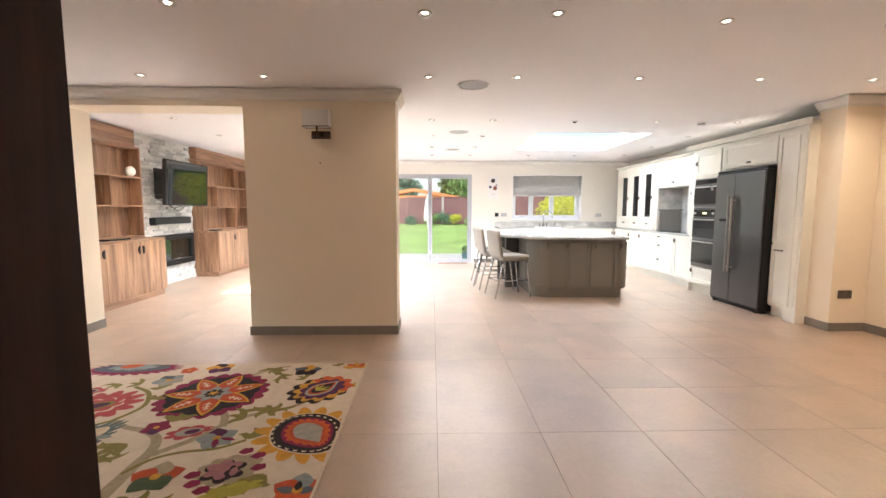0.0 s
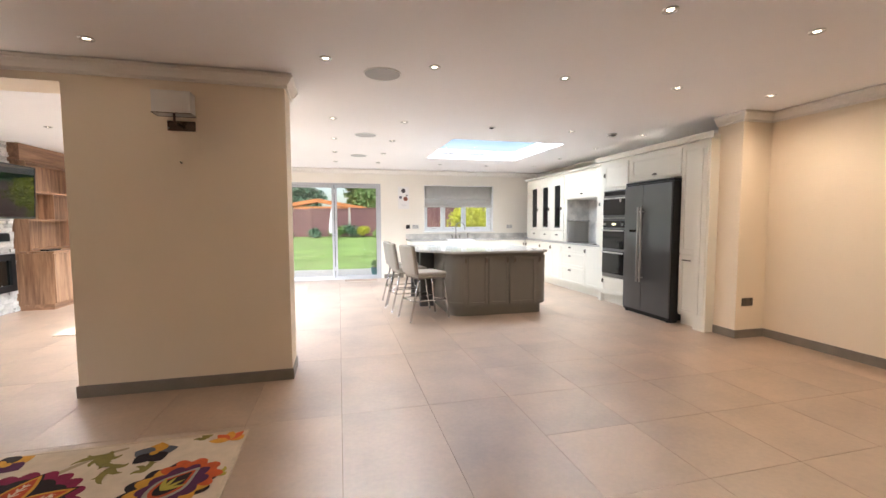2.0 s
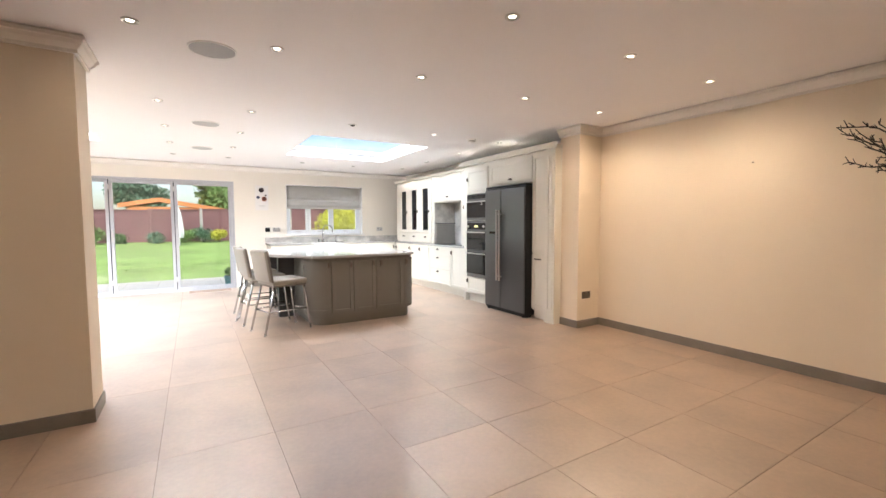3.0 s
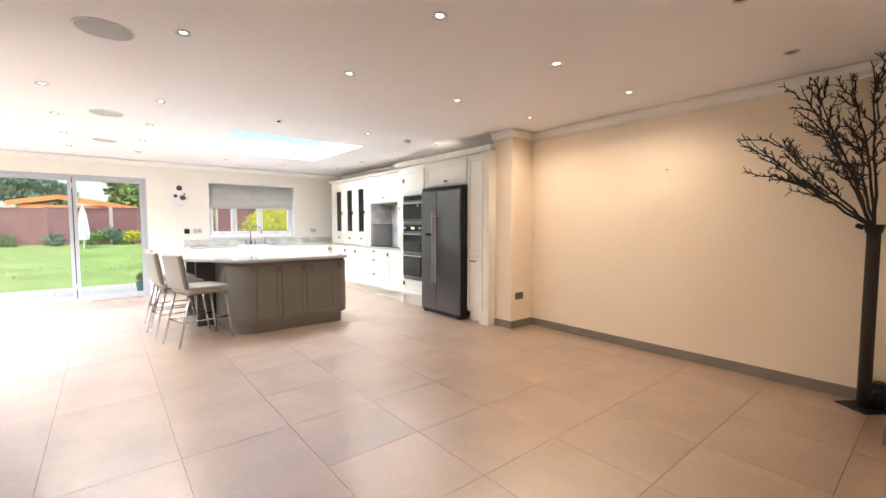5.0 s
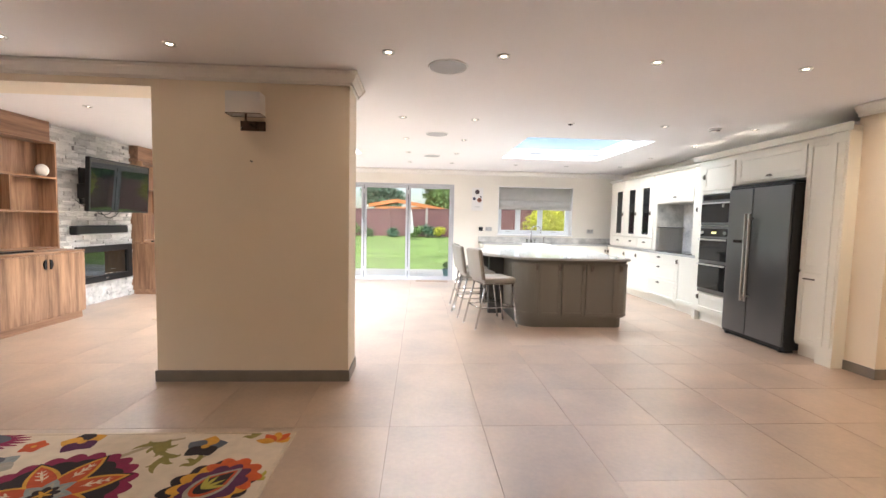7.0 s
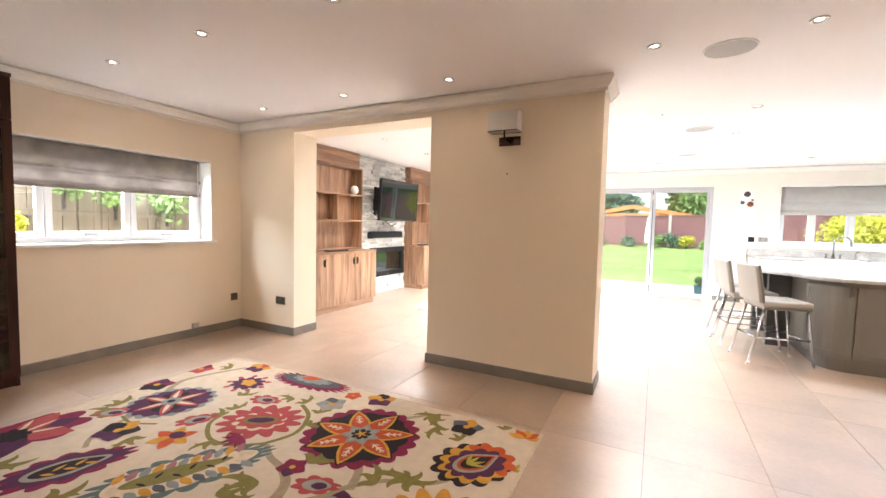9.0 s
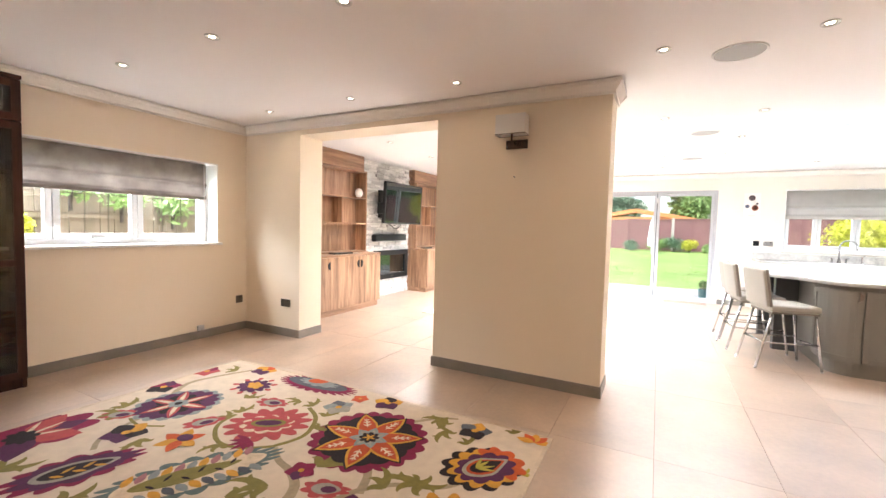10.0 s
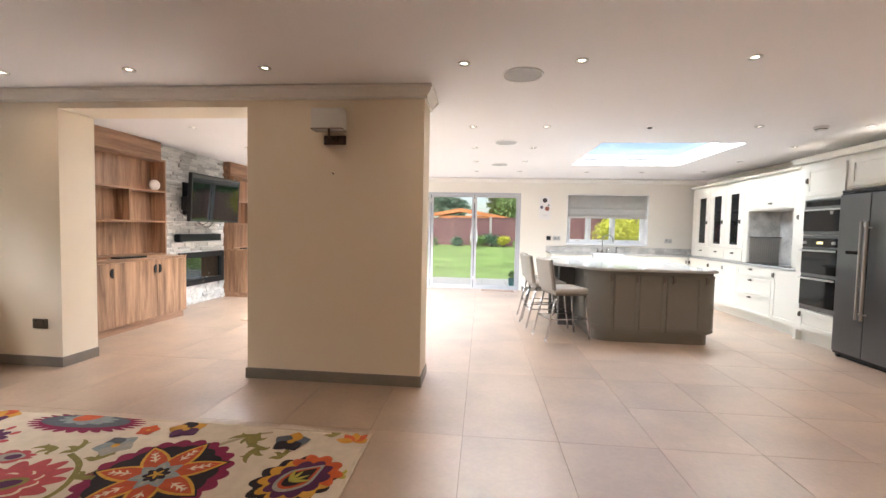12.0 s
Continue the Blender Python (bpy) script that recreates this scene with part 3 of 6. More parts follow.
# fridge freezer
fr = thing("fridge_freezer", (4.55, 5.53, 0), "dark brushed steel double-door fridge freezer", "fridge")
part("body", box(4.181, 4.9, 5.12, 6.0, 0.03, 1.785, 0.006), BLACK_TRIM, fr)
FF = ("x", 4.18, -1)
part("door", fbox(bmesh.new(), FF, 5.13, 5.623, 0.0, 0.022, 0.06, 1.765, 0.008), STEEL_DARK, fr)
fd = part("door", fbox(bmesh.new(), FF, 5.631, 5.99, 0.0, 0.022, 0.06, 1.765, 0.008), STEEL_DARK, fr)
for u in (5.598, 5.658):
    part("handle", add_tube(add_tube(tube((4.108, u, 0.46), (4.108, u, 1.47), 0.013), (4.108, u, 0.52), (4.16, u, 0.52), 0.009), (4.108, u, 1.41), (4.16, u, 1.41), 0.009), STEEL, fr, "long satin steel bar handle")
part("dispenser_strip", fbox(bmesh.new(), ("x", 4.158, -1), 5.72, 5.88, 0.0005, 0.005, 1.13, 1.165, 0.002), BLACK_GLASS, fd, "small black control strip")
part("kick_plate", box(4.20, 4.3, 5.13, 5.99, 0.0, 0.028, 0.004), BLACK_TRIM, fr)
part("hinge_cover", box(4.175, 4.5, 5.125, 5.995, 1.787, 1.815, 0.008), BLACK_TRIM, fr)
for y in (5.17, 5.93):
    part("foot", tube((4.19, y, 0), (4.19, y, 0.035), 0.02), BLACK_TRIM, fr)

# base units along the side wall
U = [(6.765, 7.27, "door"), (7.275, 8.08, "drawers"), (8.085, 8.5, "door"), (8.505, 8.95, "door"), (8.955, 9.62, "door")]
for a, b, what in U:
    c = thing("base_cabinet", (4.65, (a + b) / 2, 0), "ivory shaker base cabinet with " + ("three drawers" if what == "drawers" else "one door"), "cabinet", "kitchen base units")
    part("body", box(4.36, 4.93, a, b, 0.12, 0.853), KITCHEN, c)
    part("plinth", box(4.40, 4.93, a, b, 0, 0.118), KITCHEN, c)
    if what == "drawers":
        for z0, z1 in ((0.69, 0.845), (0.43, 0.685), (0.13, 0.425)):
            d = shaker(BF, a, b, z0, z1, KITCHEN, c, 0.045, name="drawer")
            cup_pull(BF, (a + b) / 2 + 0.05, z1 - 0.06, d)
    else:
        d = shaker(BF, a, b, 0.13, 0.845, KITCHEN, c)
        cup_pull(BF, b - 0.05, 0.76, d, True)
# back run under the window
for k, (a, b) in enumerate(((1.68, 2.3), (2.305, 2.5), (3.12, 3.72), (3.725, 4.33))):
    c = thing("base_cabinet", ((a + b) / 2, 9.9, 0), "ivory shaker base cabinet with one door", "cabinet", "kitchen base units")
    part("body", box(a, b, 9.66, 10.23, 0.12, 0.853), KITCHEN, c)
    part("plinth", box(a, b, 9.70, 10.23, 0, 0.118), KITCHEN, c)
    d = shaker(("y", 9.66, -1), a, b, 0.13, 0.845, KITCHEN, c)
    cup_pull(("y", 9.66, -1), b - 0.05, 0.76, d, True)
sc = thing("sink_cabinet", (2.81, 9.9, 0), "ivory cabinet under the white sink", "cabinet", "kitchen base units")
part("body", box(2.505, 3.115, 9.66, 10.23, 0.12, 0.60), KITCHEN, sc)
part("door", fbox(bmesh.new(), ("y", 9.66, -1), 2.51, 3.11, 0, 0.02, 0.13, 0.6, 0.003), KITCHEN, sc)
snk = thing("butler_sink", (2.81, 9.9, 0.61), "white ceramic butler sink below the window", "sink")
bm = box(2.51, 3.11, 9.60, 10.12, 0.615, 0.64, 0.008)
add_box(bm, 2.51, 3.11, 9.60, 9.635, 0.64, 0.875, 0.008)
add_box(bm, 2.51, 3.11, 10.085, 10.12, 0.64, 0.875, 0.008)
add_box(bm, 2.51, 2.545, 9.635, 10.085, 0.64, 0.875, 0.008)
add_box(bm, 3.075, 3.11, 9.635, 10.085, 0.64, 0.875, 0.008)
part("basin", bm, WHITE_GLOSS, snk)
part("drain", tube((2.81, 9.86, 0.641), (2.81, 9.86, 0.645), 0.045), CHROME, snk)
# worktops, upstands
ol = [(4.325, 6.765), (4.94, 6.765), (4.94, 10.24), (3.12, 10.24), (3.12, 9.63), (4.325, 9.63)]
solid("worktop", prism(ol, 0.855, TOPH, 0.004), QUARTZ, "pale quartz worktop round the kitchen corner", "worktop")
solid("worktop", prism([(1.66, 9.63), (2.5, 9.63), (2.5, 10.13), (3.115, 10.13), (3.115, 10.24), (1.66, 10.24)], 0.855, TOPH, 0.004), QUARTZ, "pale quartz worktop beside the sink", "worktop")
solid("upstand", box(1.66, 4.93, 10.215, 10.247, TOPH + 0.001, 1.0, 0.003), SPLASH, "grey marbled stone upstand under the window", "splashback")
# mixer tap
tap = thing("kitchen_tap", (2.83, 10.17, TOPH), "chrome swan-neck kitchen mixer tap", "tap")
part("base", tube((2.83, 10.17, TOPH), (2.83, 10.17, TOPH + 0.06), 0.026, 0.02), CHROME, tap)
bm = bmesh.new()
prev = None
for k in range(15):
    a = math.pi * k / 14
    p = (2.83 + 0.09 * (1 - math.cos(a)), 10.17 - 0.06 * (1 - math.cos(a)), TOPH + 0.27 + 0.1 * math.sin(a))
    if prev:
        add_tube(bm, prev, p, 0.011, n=10)
    prev = p
add_tube(bm, prev, (prev[0], prev[1], prev[2] - 0.06), 0.012, n=10)
add_tube(bm, (2.83, 10.17, TOPH + 0.05), (2.83, 10.17, TOPH + 0.275), 0.012, n=10)
part("spout", bm, CHROME, tap, smooth=True)
for k in (-0.09, 0.09):
    part("lever", add_tube(tube((2.83 + k, 10.17, TOPH), (2.83 + k, 10.17, TOPH + 0.07), 0.014), (2.83 + k, 10.17, TOPH + 0.07), (2.83 + 1.5 * k, 10.15, TOPH + 0.085), 0.007), CHROME, tap)
solid("rinse_tap", add_tube(tube((3.12, 10.17, TOPH), (3.12, 10.17, TOPH + 0.12), 0.013, 0.01), (3.12, 10.17, TOPH + 0.115), (3.12, 10.08, TOPH + 0.13), 0.008), CHROME, "small chrome filter tap by the sink", "tap")

# dresser wall units standing on the worktop
dres = thing("dresser_unit", (4.7, 8.8, TOPH), "ivory dresser unit with three dark reeded glass doors", "cabinet", "kitchen wall units")
bm = box(4.44, 4.93, 8.06, 9.72, 1.095, 2.19)
add_box(bm, 4.44, 4.93, 8.06, 9.72, TOPH + 0.002, 1.09)
part("body", bm, KITCHEN, dres)
bw = 0.495
part("filler", fbox(bmesh.new(), UF, 9.60, 9.715, 0.0, 0.02, 0.905, 2.165, 0.003), KITCHEN, dres)
for k in range(3):
    a = 8.112 + k * bw
    bm = fbox(bmesh.new(), UF, a + 0.003, a + 0.132, 0.0, 0.022, 1.10, 2.165, 0.003)
    fbox(bm, UF, a + bw - 0.132, a + bw - 0.003, 0.0, 0.022, 1.10, 2.165, 0.003)
    fbox(bm, UF, a + 0.132, a + bw - 0.132, 0.0, 0.022, 1.10, 1.152, 0.003)
    fbox(bm, UF, a + 0.132, a + bw - 0.132, 0.0, 0.022, 1.99, 2.165, 0.003)
    dr = part("door", bm, KITCHEN, dres)
    part("glass", fbox(bmesh.new(), UF, a + 0.128, a + bw - 0.128, 0.002, 0.008, 1.148, 1.994), BLACK_GLASS, dr, "dark smoked glass panel")
    cup_pull(UF, a + 0.07, 1.53, dr, True)
    dw = part("drawer", fbox(bmesh.new(), UF, a + 0.004, a + bw - 0.004, 0, 0.02, 0.905, 1.085, 0.004), KITCHEN, dres)
    cup_pull(UF, a + bw / 2, 1.0, dw)
mant = thing("hob_mantel", (4.7, 7.4, 1.68), "ivory overmantel cabinet above the hob recess", "cabinet", "kitchen wall units")
bm = box(4.44, 4.93, 6.765, 8.058, 1.69, 2.19)
add_box(bm, 4.44, 4.93, 6.765, 7.05, TOPH + 0.002, 1.689, 0.003)
add_box(bm, 4.44, 4.93, 8.036, 8.058, TOPH + 0.002, 1.689, 0.003)
part("body", bm, KITCHEN, mant)
d = shaker(UF, 7.055, 8.055, 1.705, 2.165, KITCHEN, mant)
cup_pull(UF, 7.5, 1.765, d)
d = part("side_door", fbox(bmesh.new(), UF, 6.775, 7.04, 0, 0.02, 0.91, 2.165, 0.004), KITCHEN, mant)
cup_pull(UF, 6.93, 1.56, d, True)
solid("hob_splashback", box(4.915, 4.929, 7.051, 8.035, TOPH + 0.002, 1.689), SPLASH, "grey marbled stone splashback behind the hob", "splashback")
solid("recess_cheek", box(4.45, 4.914, 8.023, 8.035, TOPH + 0.002, 1.689), SPLASH, "grey marbled stone cheek of the hob recess", "splashback")
rp = thing("reeded_panel", (4.68, 8.01, TOPH), "grey reeded metal panel with a shelf inside the hob recess", "shelf")
part("backing", box(4.47, 4.9, 8.013, 8.022, TOPH + 0.003, 1.28), STEEL, rp)
part("shelf", box(4.47, 4.9, 7.95, 8.022, 1.281, 1.293, 0.002), STEEL_DARK, rp, "narrow dark metal shelf")
for k in range(14):
    part("reed", tube((4.485 + 0.031 * k, 8.009, TOPH + 0.003), (4.485 + 0.031 * k, 8.009, 1.28), 0.009, n=8), STEEL, rp)
solid("hob", box(4.40, 4.88, 7.1, 7.95, TOPH + 0.001, TOPH + 0.009, 0.003), BLACK_GLASS, "black glass induction hob set on the worktop", "hob")
bm = strip([(4.42, 6.762), (4.42, 9.745), (4.93, 9.745)], [(-1, 0), (-1, 1), (0, 1)],
           [(0.0, 2.192), (0.01, 2.192), (0.03, 2.215), (0.034, 2.23), (0.0, 2.23)])
solid("cabinet_cornice", bm, KITCHEN, "ivory moulded cornice along the wall units", "cornice")

# ---- island ----
isl = thing("kitchen_island", (2.25, 7.0, 0), "grey-green kitchen island with rounded corners", "kitchen island")


def rounded(x0, x1, y0, y1, r_sw, r_se, r_ne, r_nw, n=8):
    pts = []
    for cx, cy, r, a0 in ((x0 + r_sw, y0 + r_sw, r_sw, 180), (x1 - r_se, y0 + r_se, r_se, 270), (x1 - r_ne, y1 - r_ne, r_ne, 0), (x0 + r_nw, y1 - r_nw, r_nw, 90)):
        for k in range(n + 1):
            a = radians(a0 + 90 * k / n)
            pts.append((cx + r * math.cos(a), cy + r * math.sin(a)))
    return pts


part("plinth", prism(rounded(1.63, 2.965, 6.155, 7.88, 0.22, 0.1, 0.05, 0.05), 0, 0.132), ISLAND, isl)
part("body", prism(rounded(1.57, 3.01, 6.115, 7.95, 0.28, 0.14, 0.1, 0.1), 0.134, 0.828), ISLAND, isl)
part("top_rail", prism(rounded(1.565, 3.015, 6.11, 7.955, 0.28, 0.14, 0.1, 0.1), 0.829, 0.853, 0.004), ISLAND, isl)
IF = ("y", 6.113, -1)
for a, b, h in ((1.845, 2.13, 0.235), (2.135, 2.435, 0.25), (2.44, 2.84, 0.05)):
    d = shaker(IF, a, b, 0.15, 0.815, ISLAND, isl, 0.045)
    cup_pull(IF, a + h if h > 0.1 else a + 0.055, 0.765, d, True, r=0.05)


def sector(bm, cx, cy, r0, r1, a0, a1, z0, z1, n=8):
    """A curved slab between two radii, angles in degrees."""
    rings = []
    for k in range(n + 1):
        a = radians(a0 + (a1 - a0) * k / n)
        c, s = math.cos(a), math.sin(a)
        rings.append([bm.verts.new((cx + r * c, cy + r * s, z)) for r, z in ((r0, z0), (r1, z0), (r1, z1), (r0, z1))])
    faces = [bm.faces.new(rings[0][::-1]), bm.faces.new(rings[-1])]
    for p, q in zip(rings, rings[1:]):
        faces += [bm.faces.new((p[k], p[(k + 1) % 4], q[(k + 1) % 4], q[k])) for k in range(4)]
    bmesh.ops.recalc_face_normals(bm, faces=faces)
    return bm


def curved_door(cx, cy, r, a0, a1, z0, z1, w):
    """A bowed framed door round a corner of the island."""
    da = math.degrees(w / r)
    bm = sector(bmesh.new(), cx, cy, r + 0.001, r + 0.02, a0, a0 + da, z0, z1, 3)
    sector(bm, cx, cy, r + 0.001, r + 0.02, a1 - da, a1, z0, z1, 3)
    sector(bm, cx, cy, r + 0.001, r + 0.02, a0 + da, a1 - da, z0, z0 + w, 8)
    sector(bm, cx, cy, r + 0.001, r + 0.02, a0 + da, a1 - da, z1 - w, z1, 8)
    sector(bm, cx, cy, r + 0.001, r + 0.011, a0 + da, a1 - da, z0 + w, z1 - w, 8)
    return part("curved_door", bm, ISLAND, isl, "bowed corner door", smooth=False)


d = curved_door(1.85, 6.395, 0.28, 183, 267, 0.152, 0.813, 0.045)
cup_pull(IF, 1.79, 0.765, d, True, r=0.05)
d = curved_door(2.87, 6.255, 0.14, 258, 357, 0.152, 0.813, 0.03)
cup_pull(IF, 2.865, 0.765, d, True, r=0.05)
part("support_panel", box(1.36, 1.575, 6.95, 7.05, 0, 0.853, 0.004), mat("charcoal_panel", (0.055, 0.052, 0.05), 0.5, vary=0.08), isl, "charcoal support panel under the overhang")
part("support_panel", box(1.36, 1.575, 7.75, 7.85, 0, 0.853, 0.004), bpy.data.materials["charcoal_panel"], isl, "charcoal support panel under the overhang")
pts = [(3.045, 6.2), (3.015, 6.12), (2.93, 6.075), (1.85, 6.075), (1.72, 6.09), (1.62, 6.14), (1.55, 6.24), (1.49, 6.36), (1.42, 6.46), (1.33, 6.54), (1.25, 6.64), (1.2, 6.78), (1.18, 7.0),
       (1.18, 7.6), (1.22, 7.8), (1.32, 7.93), (1.46, 7.99), (2.9, 7.99), (3.025, 7.95), (3.045, 7.85)]
part("worktop", prism(pts, 0.8545, TOPH, 0.006), QUARTZ, isl, "white polished quartz worktop with curved overhang")


# ---- bar stools ----
def bar_stool():
    s = thing("bar_stool", (0, 0, 0), "pale grey leather bar stool with chrome legs", "bar stool", "stools at the island")
    part("seat", box(-0.2, 0.23, -0.205, 0.205, 0.565, 0.632, 0.022), LEATHER, s, smooth=True)
    part("seat_underside", box(-0.19, 0.22, -0.195, 0.195, 0.545, 0.564, 0.004), LEATHER_DARK, s)
    bm = box(-0.028, 0.028, -0.2, 0.2, 0, 0.37, 0.018)
    bmesh.ops.transform(bm, matrix=pose(-0.205, 0, 0.61, 0, -9, 0), verts=bm.verts)
    b = part("backrest", bm, LEATHER, s, smooth=True)
    bm = box(-0.012, 0.012, -0.203, 0.203, 0.0, 0.372, 0.006)
    bmesh.ops.transform(bm, matrix=pose(-0.197, 0, 0.61, 0, -9, 0), verts=bm.verts)
    part("side_seam", bm, LEATHER_DARK, b, "darker taupe leather side band")
    for x, y in ((-0.17, -0.17), (-0.17, 0.17), (0.2, -0.17), (0.2, 0.17)):
        e = (x - 0.13 if x < 0 else x + 0.07, y * 1.12, 0.0)
        part("leg", tube((x, y, 0.55), e, 0.0125, n=10), CHROME, s, smooth=True)
        part("foot_cap", tube((e[0], e[1], 0.0), (e[0], e[1], 0.012), 0.0145, n=10), STEEL, s)
    for y in (-0.182, 0.182):
        part("stretcher", tube((-0.239, y, 0.26), (0.237, y, 0.26), 0.009, n=8), CHROME, s, smooth=True)
    bm = bmesh.new()
    prev = None
    for k in range(9):
        t = k / 8
        p = (0.241 + 0.05 * math.sin(math.pi * t), -0.182 + 0.364 * t, 0.225)
        if prev:
            add_tube(bm, prev, p, 0.01, n=8)
        prev = p
    part("footrest", bm, CHROME, s, smooth=True)
    part("stretcher", tube((-0.239, -0.182, 0.26), (-0.239, 0.182, 0.26), 0.009, n=8), CHROME, s, smooth=True)
    return s


st = bar_stool()
st.matrix_basis = pose(1.28, 6.257, 0, 0, 0, 16)
for x, y, a in ((1.155, 6.86, 8), (1.16, 7.38, 5)):
    copy_thing(st, pose(x, y, 0, 0, 0, a))


# ---- lounge: walnut units, stone wall, television ----
WF = ("x", -3.93, 1)


def half_moon(y, z, parent, side):
    bm = bmesh.new()
    n = 12
    r = 0.055
    lo, hi = [], []
    for k in range(n + 1):
        a = math.pi * k / n - math.pi / 2
        for ring, x in ((lo, -3.909), (hi, -3.895)):
            ring.append(bm.verts.new((x, y + side * r * 0.62 * math.cos(a), z + r * math.sin(a))))
    m = n + 1
    for k in range(m):
        bm.faces.new((lo[k], lo[(k + 1) % m], hi[(k + 1) % m], hi[k]))
    bm.faces.new(lo[::-1])
    bm.faces.new(hi)
    bmesh.ops.recalc_face_normals(bm, faces=bm.faces)
    return part("handle", bm, BLACK_TRIM, parent, "black half-moon handle")


def low_unit(y0, y1, doors, label):
    c = thing("sideboard", (-4.18, (y0 + y1) / 2, 0), label, "sideboard", "walnut lounge units")
    part("body", box(-4.43, -3.93, y0, y1, 0.085, 0.84), WALNUT, c)
    part("plinth", box(-4.43, -3.945, y0 + 0.005, y1 - 0.02, 0.0, 0.084), WALNUT_H, c)
    part("top", box(-4.43, -3.905, y0, y1 + 0.005, 0.841, 0.866, 0.002), WALNUT_H, c)
    n = len(doors) - 1
    for a, b, sides in zip(doors, doors[1:], (1, 1, -1)):
        d = part("door", fbox(bmesh.new(), WF, a + 0.002, b - 0.002, 0.001, 0.02, 0.095, 0.832, 0.002), WALNUT, c)
        half_moon(b - 0.025 if sides > 0 else a + 0.025, 0.72, d, -1 if sides > 0 else 1)
    return c


low_unit(4.86, 6.568, [4.86, 5.41, 6.04, 6.568], "walnut veneer sideboard with black half-moon handles")
low_unit(8.15, 10.2, [8.15, 8.83, 9.51, 10.2], "walnut veneer sideboard at the far side of the fireplace")


def shelf_unit(y0, y1, dividers, label):
    s = thing("shelf_unit", (-4.3, (y0 + y1) / 2, 0.866), label, "shelves", "walnut lounge units")
    X0, X1 = -4.43, -4.20
    part("back", box(X0, X0 + 0.015, y0, y1, 0.867, 2.19), WALNUT, s)
    for y in (y0, y1 - 0.02):
        part("side_panel", box(X0 + 0.0155, X1, y, y + 0.02, 0.867, 2.19, 0.001), WALNUT, s)
    for z in (0.867, 1.318, 1.735, 2.168):
        part("shelf", box(X0 + 0.0155, X1 + 0.004, y0 + 0.0205, y1 - 0.0205, z, z + 0.022, 0.001), WALNUT_H, s)
    for y, z0, z1 in dividers:
        part("divider", box(X0 + 0.0155, X1 - 0.004, y, y + 0.02, z0, z1), WALNUT, s)
    part("header", box(X0, X1 - 0.06, y0, y1 - 0.012, 2.192, CEIL - 0.006, 0.002), WALNUT_H, s)
    return s


shelf_unit(4.9, 6.562, [(5.95, 1.341, 1.734)], "open walnut shelving with dark recesses above the sideboard")
shelf_unit(8.17, 10.2, [(9.5, 1.758, 2.167), (8.75, 1.341, 1.734), (9.5, 0.89, 1.317)], "open walnut shelving with staggered dividers")
solid("stone_ornament", (lambda b: (bmesh.ops.create_uvsphere(b, u_segments=20, v_segments=14, radius=0.075), bmesh.ops.scale(b, vec=(0.8, 1, 1), verts=b.verts), bmesh.ops.translate(b, vec=(-4.26, 6.425, 1.832), verts=b.verts), b)[-1])(bmesh.new()), mat("white_ceramic", (0.75, 0.7, 0.64), 0.6, vary=0.08, scale=20), "white round ceramic ornament on a shelf", "ornament", smooth=True)
for y, w in ((5.78, 0.2), (8.35, 0.13)):
    c = thing("set_top_box", (-4.05, y, 0.866), "small black device lying on the sideboard", "device")
    part("case", box(-4.12, -4.0, y - w, y + w, 0.868, 0.89, 0.006), BLACK_TRIM, c)
    part("lead", tube((-4.12, y, 0.875), (-4.19, y + 0.05, 0.873), 0.003, n=6), BLACK_TRIM, c)

# television on its arm
tv = thing("television", (-4.0, 7.34, 1.35), "large black flat television on a wall arm", "television")
part("case", box(-4.02, -3.965, 6.75, 7.94, 1.345, 2.06, 0.01), BLACK_TRIM, tv)
bm = frame_bm(("x", -3.965, 1), 6.75, 7.94, 1.345, 2.06, 0.022, 0.0, 0.006, 0.002)
part("bezel", bm, BLACK_TRIM, tv)
part("screen", box(-3.966, -3.962, 6.77, 7.92, 1.37, 2.04), SCREEN, tv, "dark glossy reflecting screen")
part("stand_logo", box(-3.9585, -3.957, 7.31, 7.38, 1.352, 1.362), CHROME, tv)
for piece in tv.children:  # the set leans forward on its arm
    piece.data.transform(Matrix.Translation((-3.99, 7.34, 1.70)) @ Matrix.Rotation(radians(3.0), 4, "Y") @ Matrix.Translation((3.99, -7.34, -1.70)))
bm = box(-4.37, -4.34, 7.1, 7.4, 1.45, 1.95, 0.005)
add_box(bm, -4.34, -4.02, 7.18, 7.24, 1.66, 1.74, 0.005)
add_box(bm, -4.3, -4.1, 6.98, 7.2, 1.52, 1.72, 0.01)
part("wall_bracket", bm, BLACK_TRIM, tv, "black metal swing arm")
for k in range(4):
    bm = bmesh.new()
    prev = None
    for j in range(12):
        t = j / 11
        p = (-4.3 + 0.2 * t, 6.95 + 0.1 * k + 0.35 * t, 1.5 - 0.22 * math.sin(math.pi * t) * (0.5 + 0.2 * k))
        if prev:
            add_tube(bm, prev, p, 0.005, n=6)
        prev = p
    part("cable", bm, BLACK_TRIM, tv, "loose black cable")
sb = thing("soundbar", (-4.33, 7.45, 1.0), "black soundbar fixed to the stone wall", "speaker")
part("body", box(-4.375, -4.27, 6.92, 7.92, 1.02, 1.15, 0.025), BLACK_TRIM, sb)
part("trim_strip", box(-4.2695, -4.266, 6.97, 7.91, 1.018, 1.034), STEEL, sb, "thin silver strip")
for y in (7.1, 7.78):
    part("bracket", box(-4.40, -4.375, y, y + 0.06, 1.03, 1.1), BLACK_TRIM, sb)
fp = thing("fireplace", (-4.36, 7.5, 0.3), "black framed glass electric fireplace in the stone wall", "fireplace")
FPF = ("x", -4.375, 1)
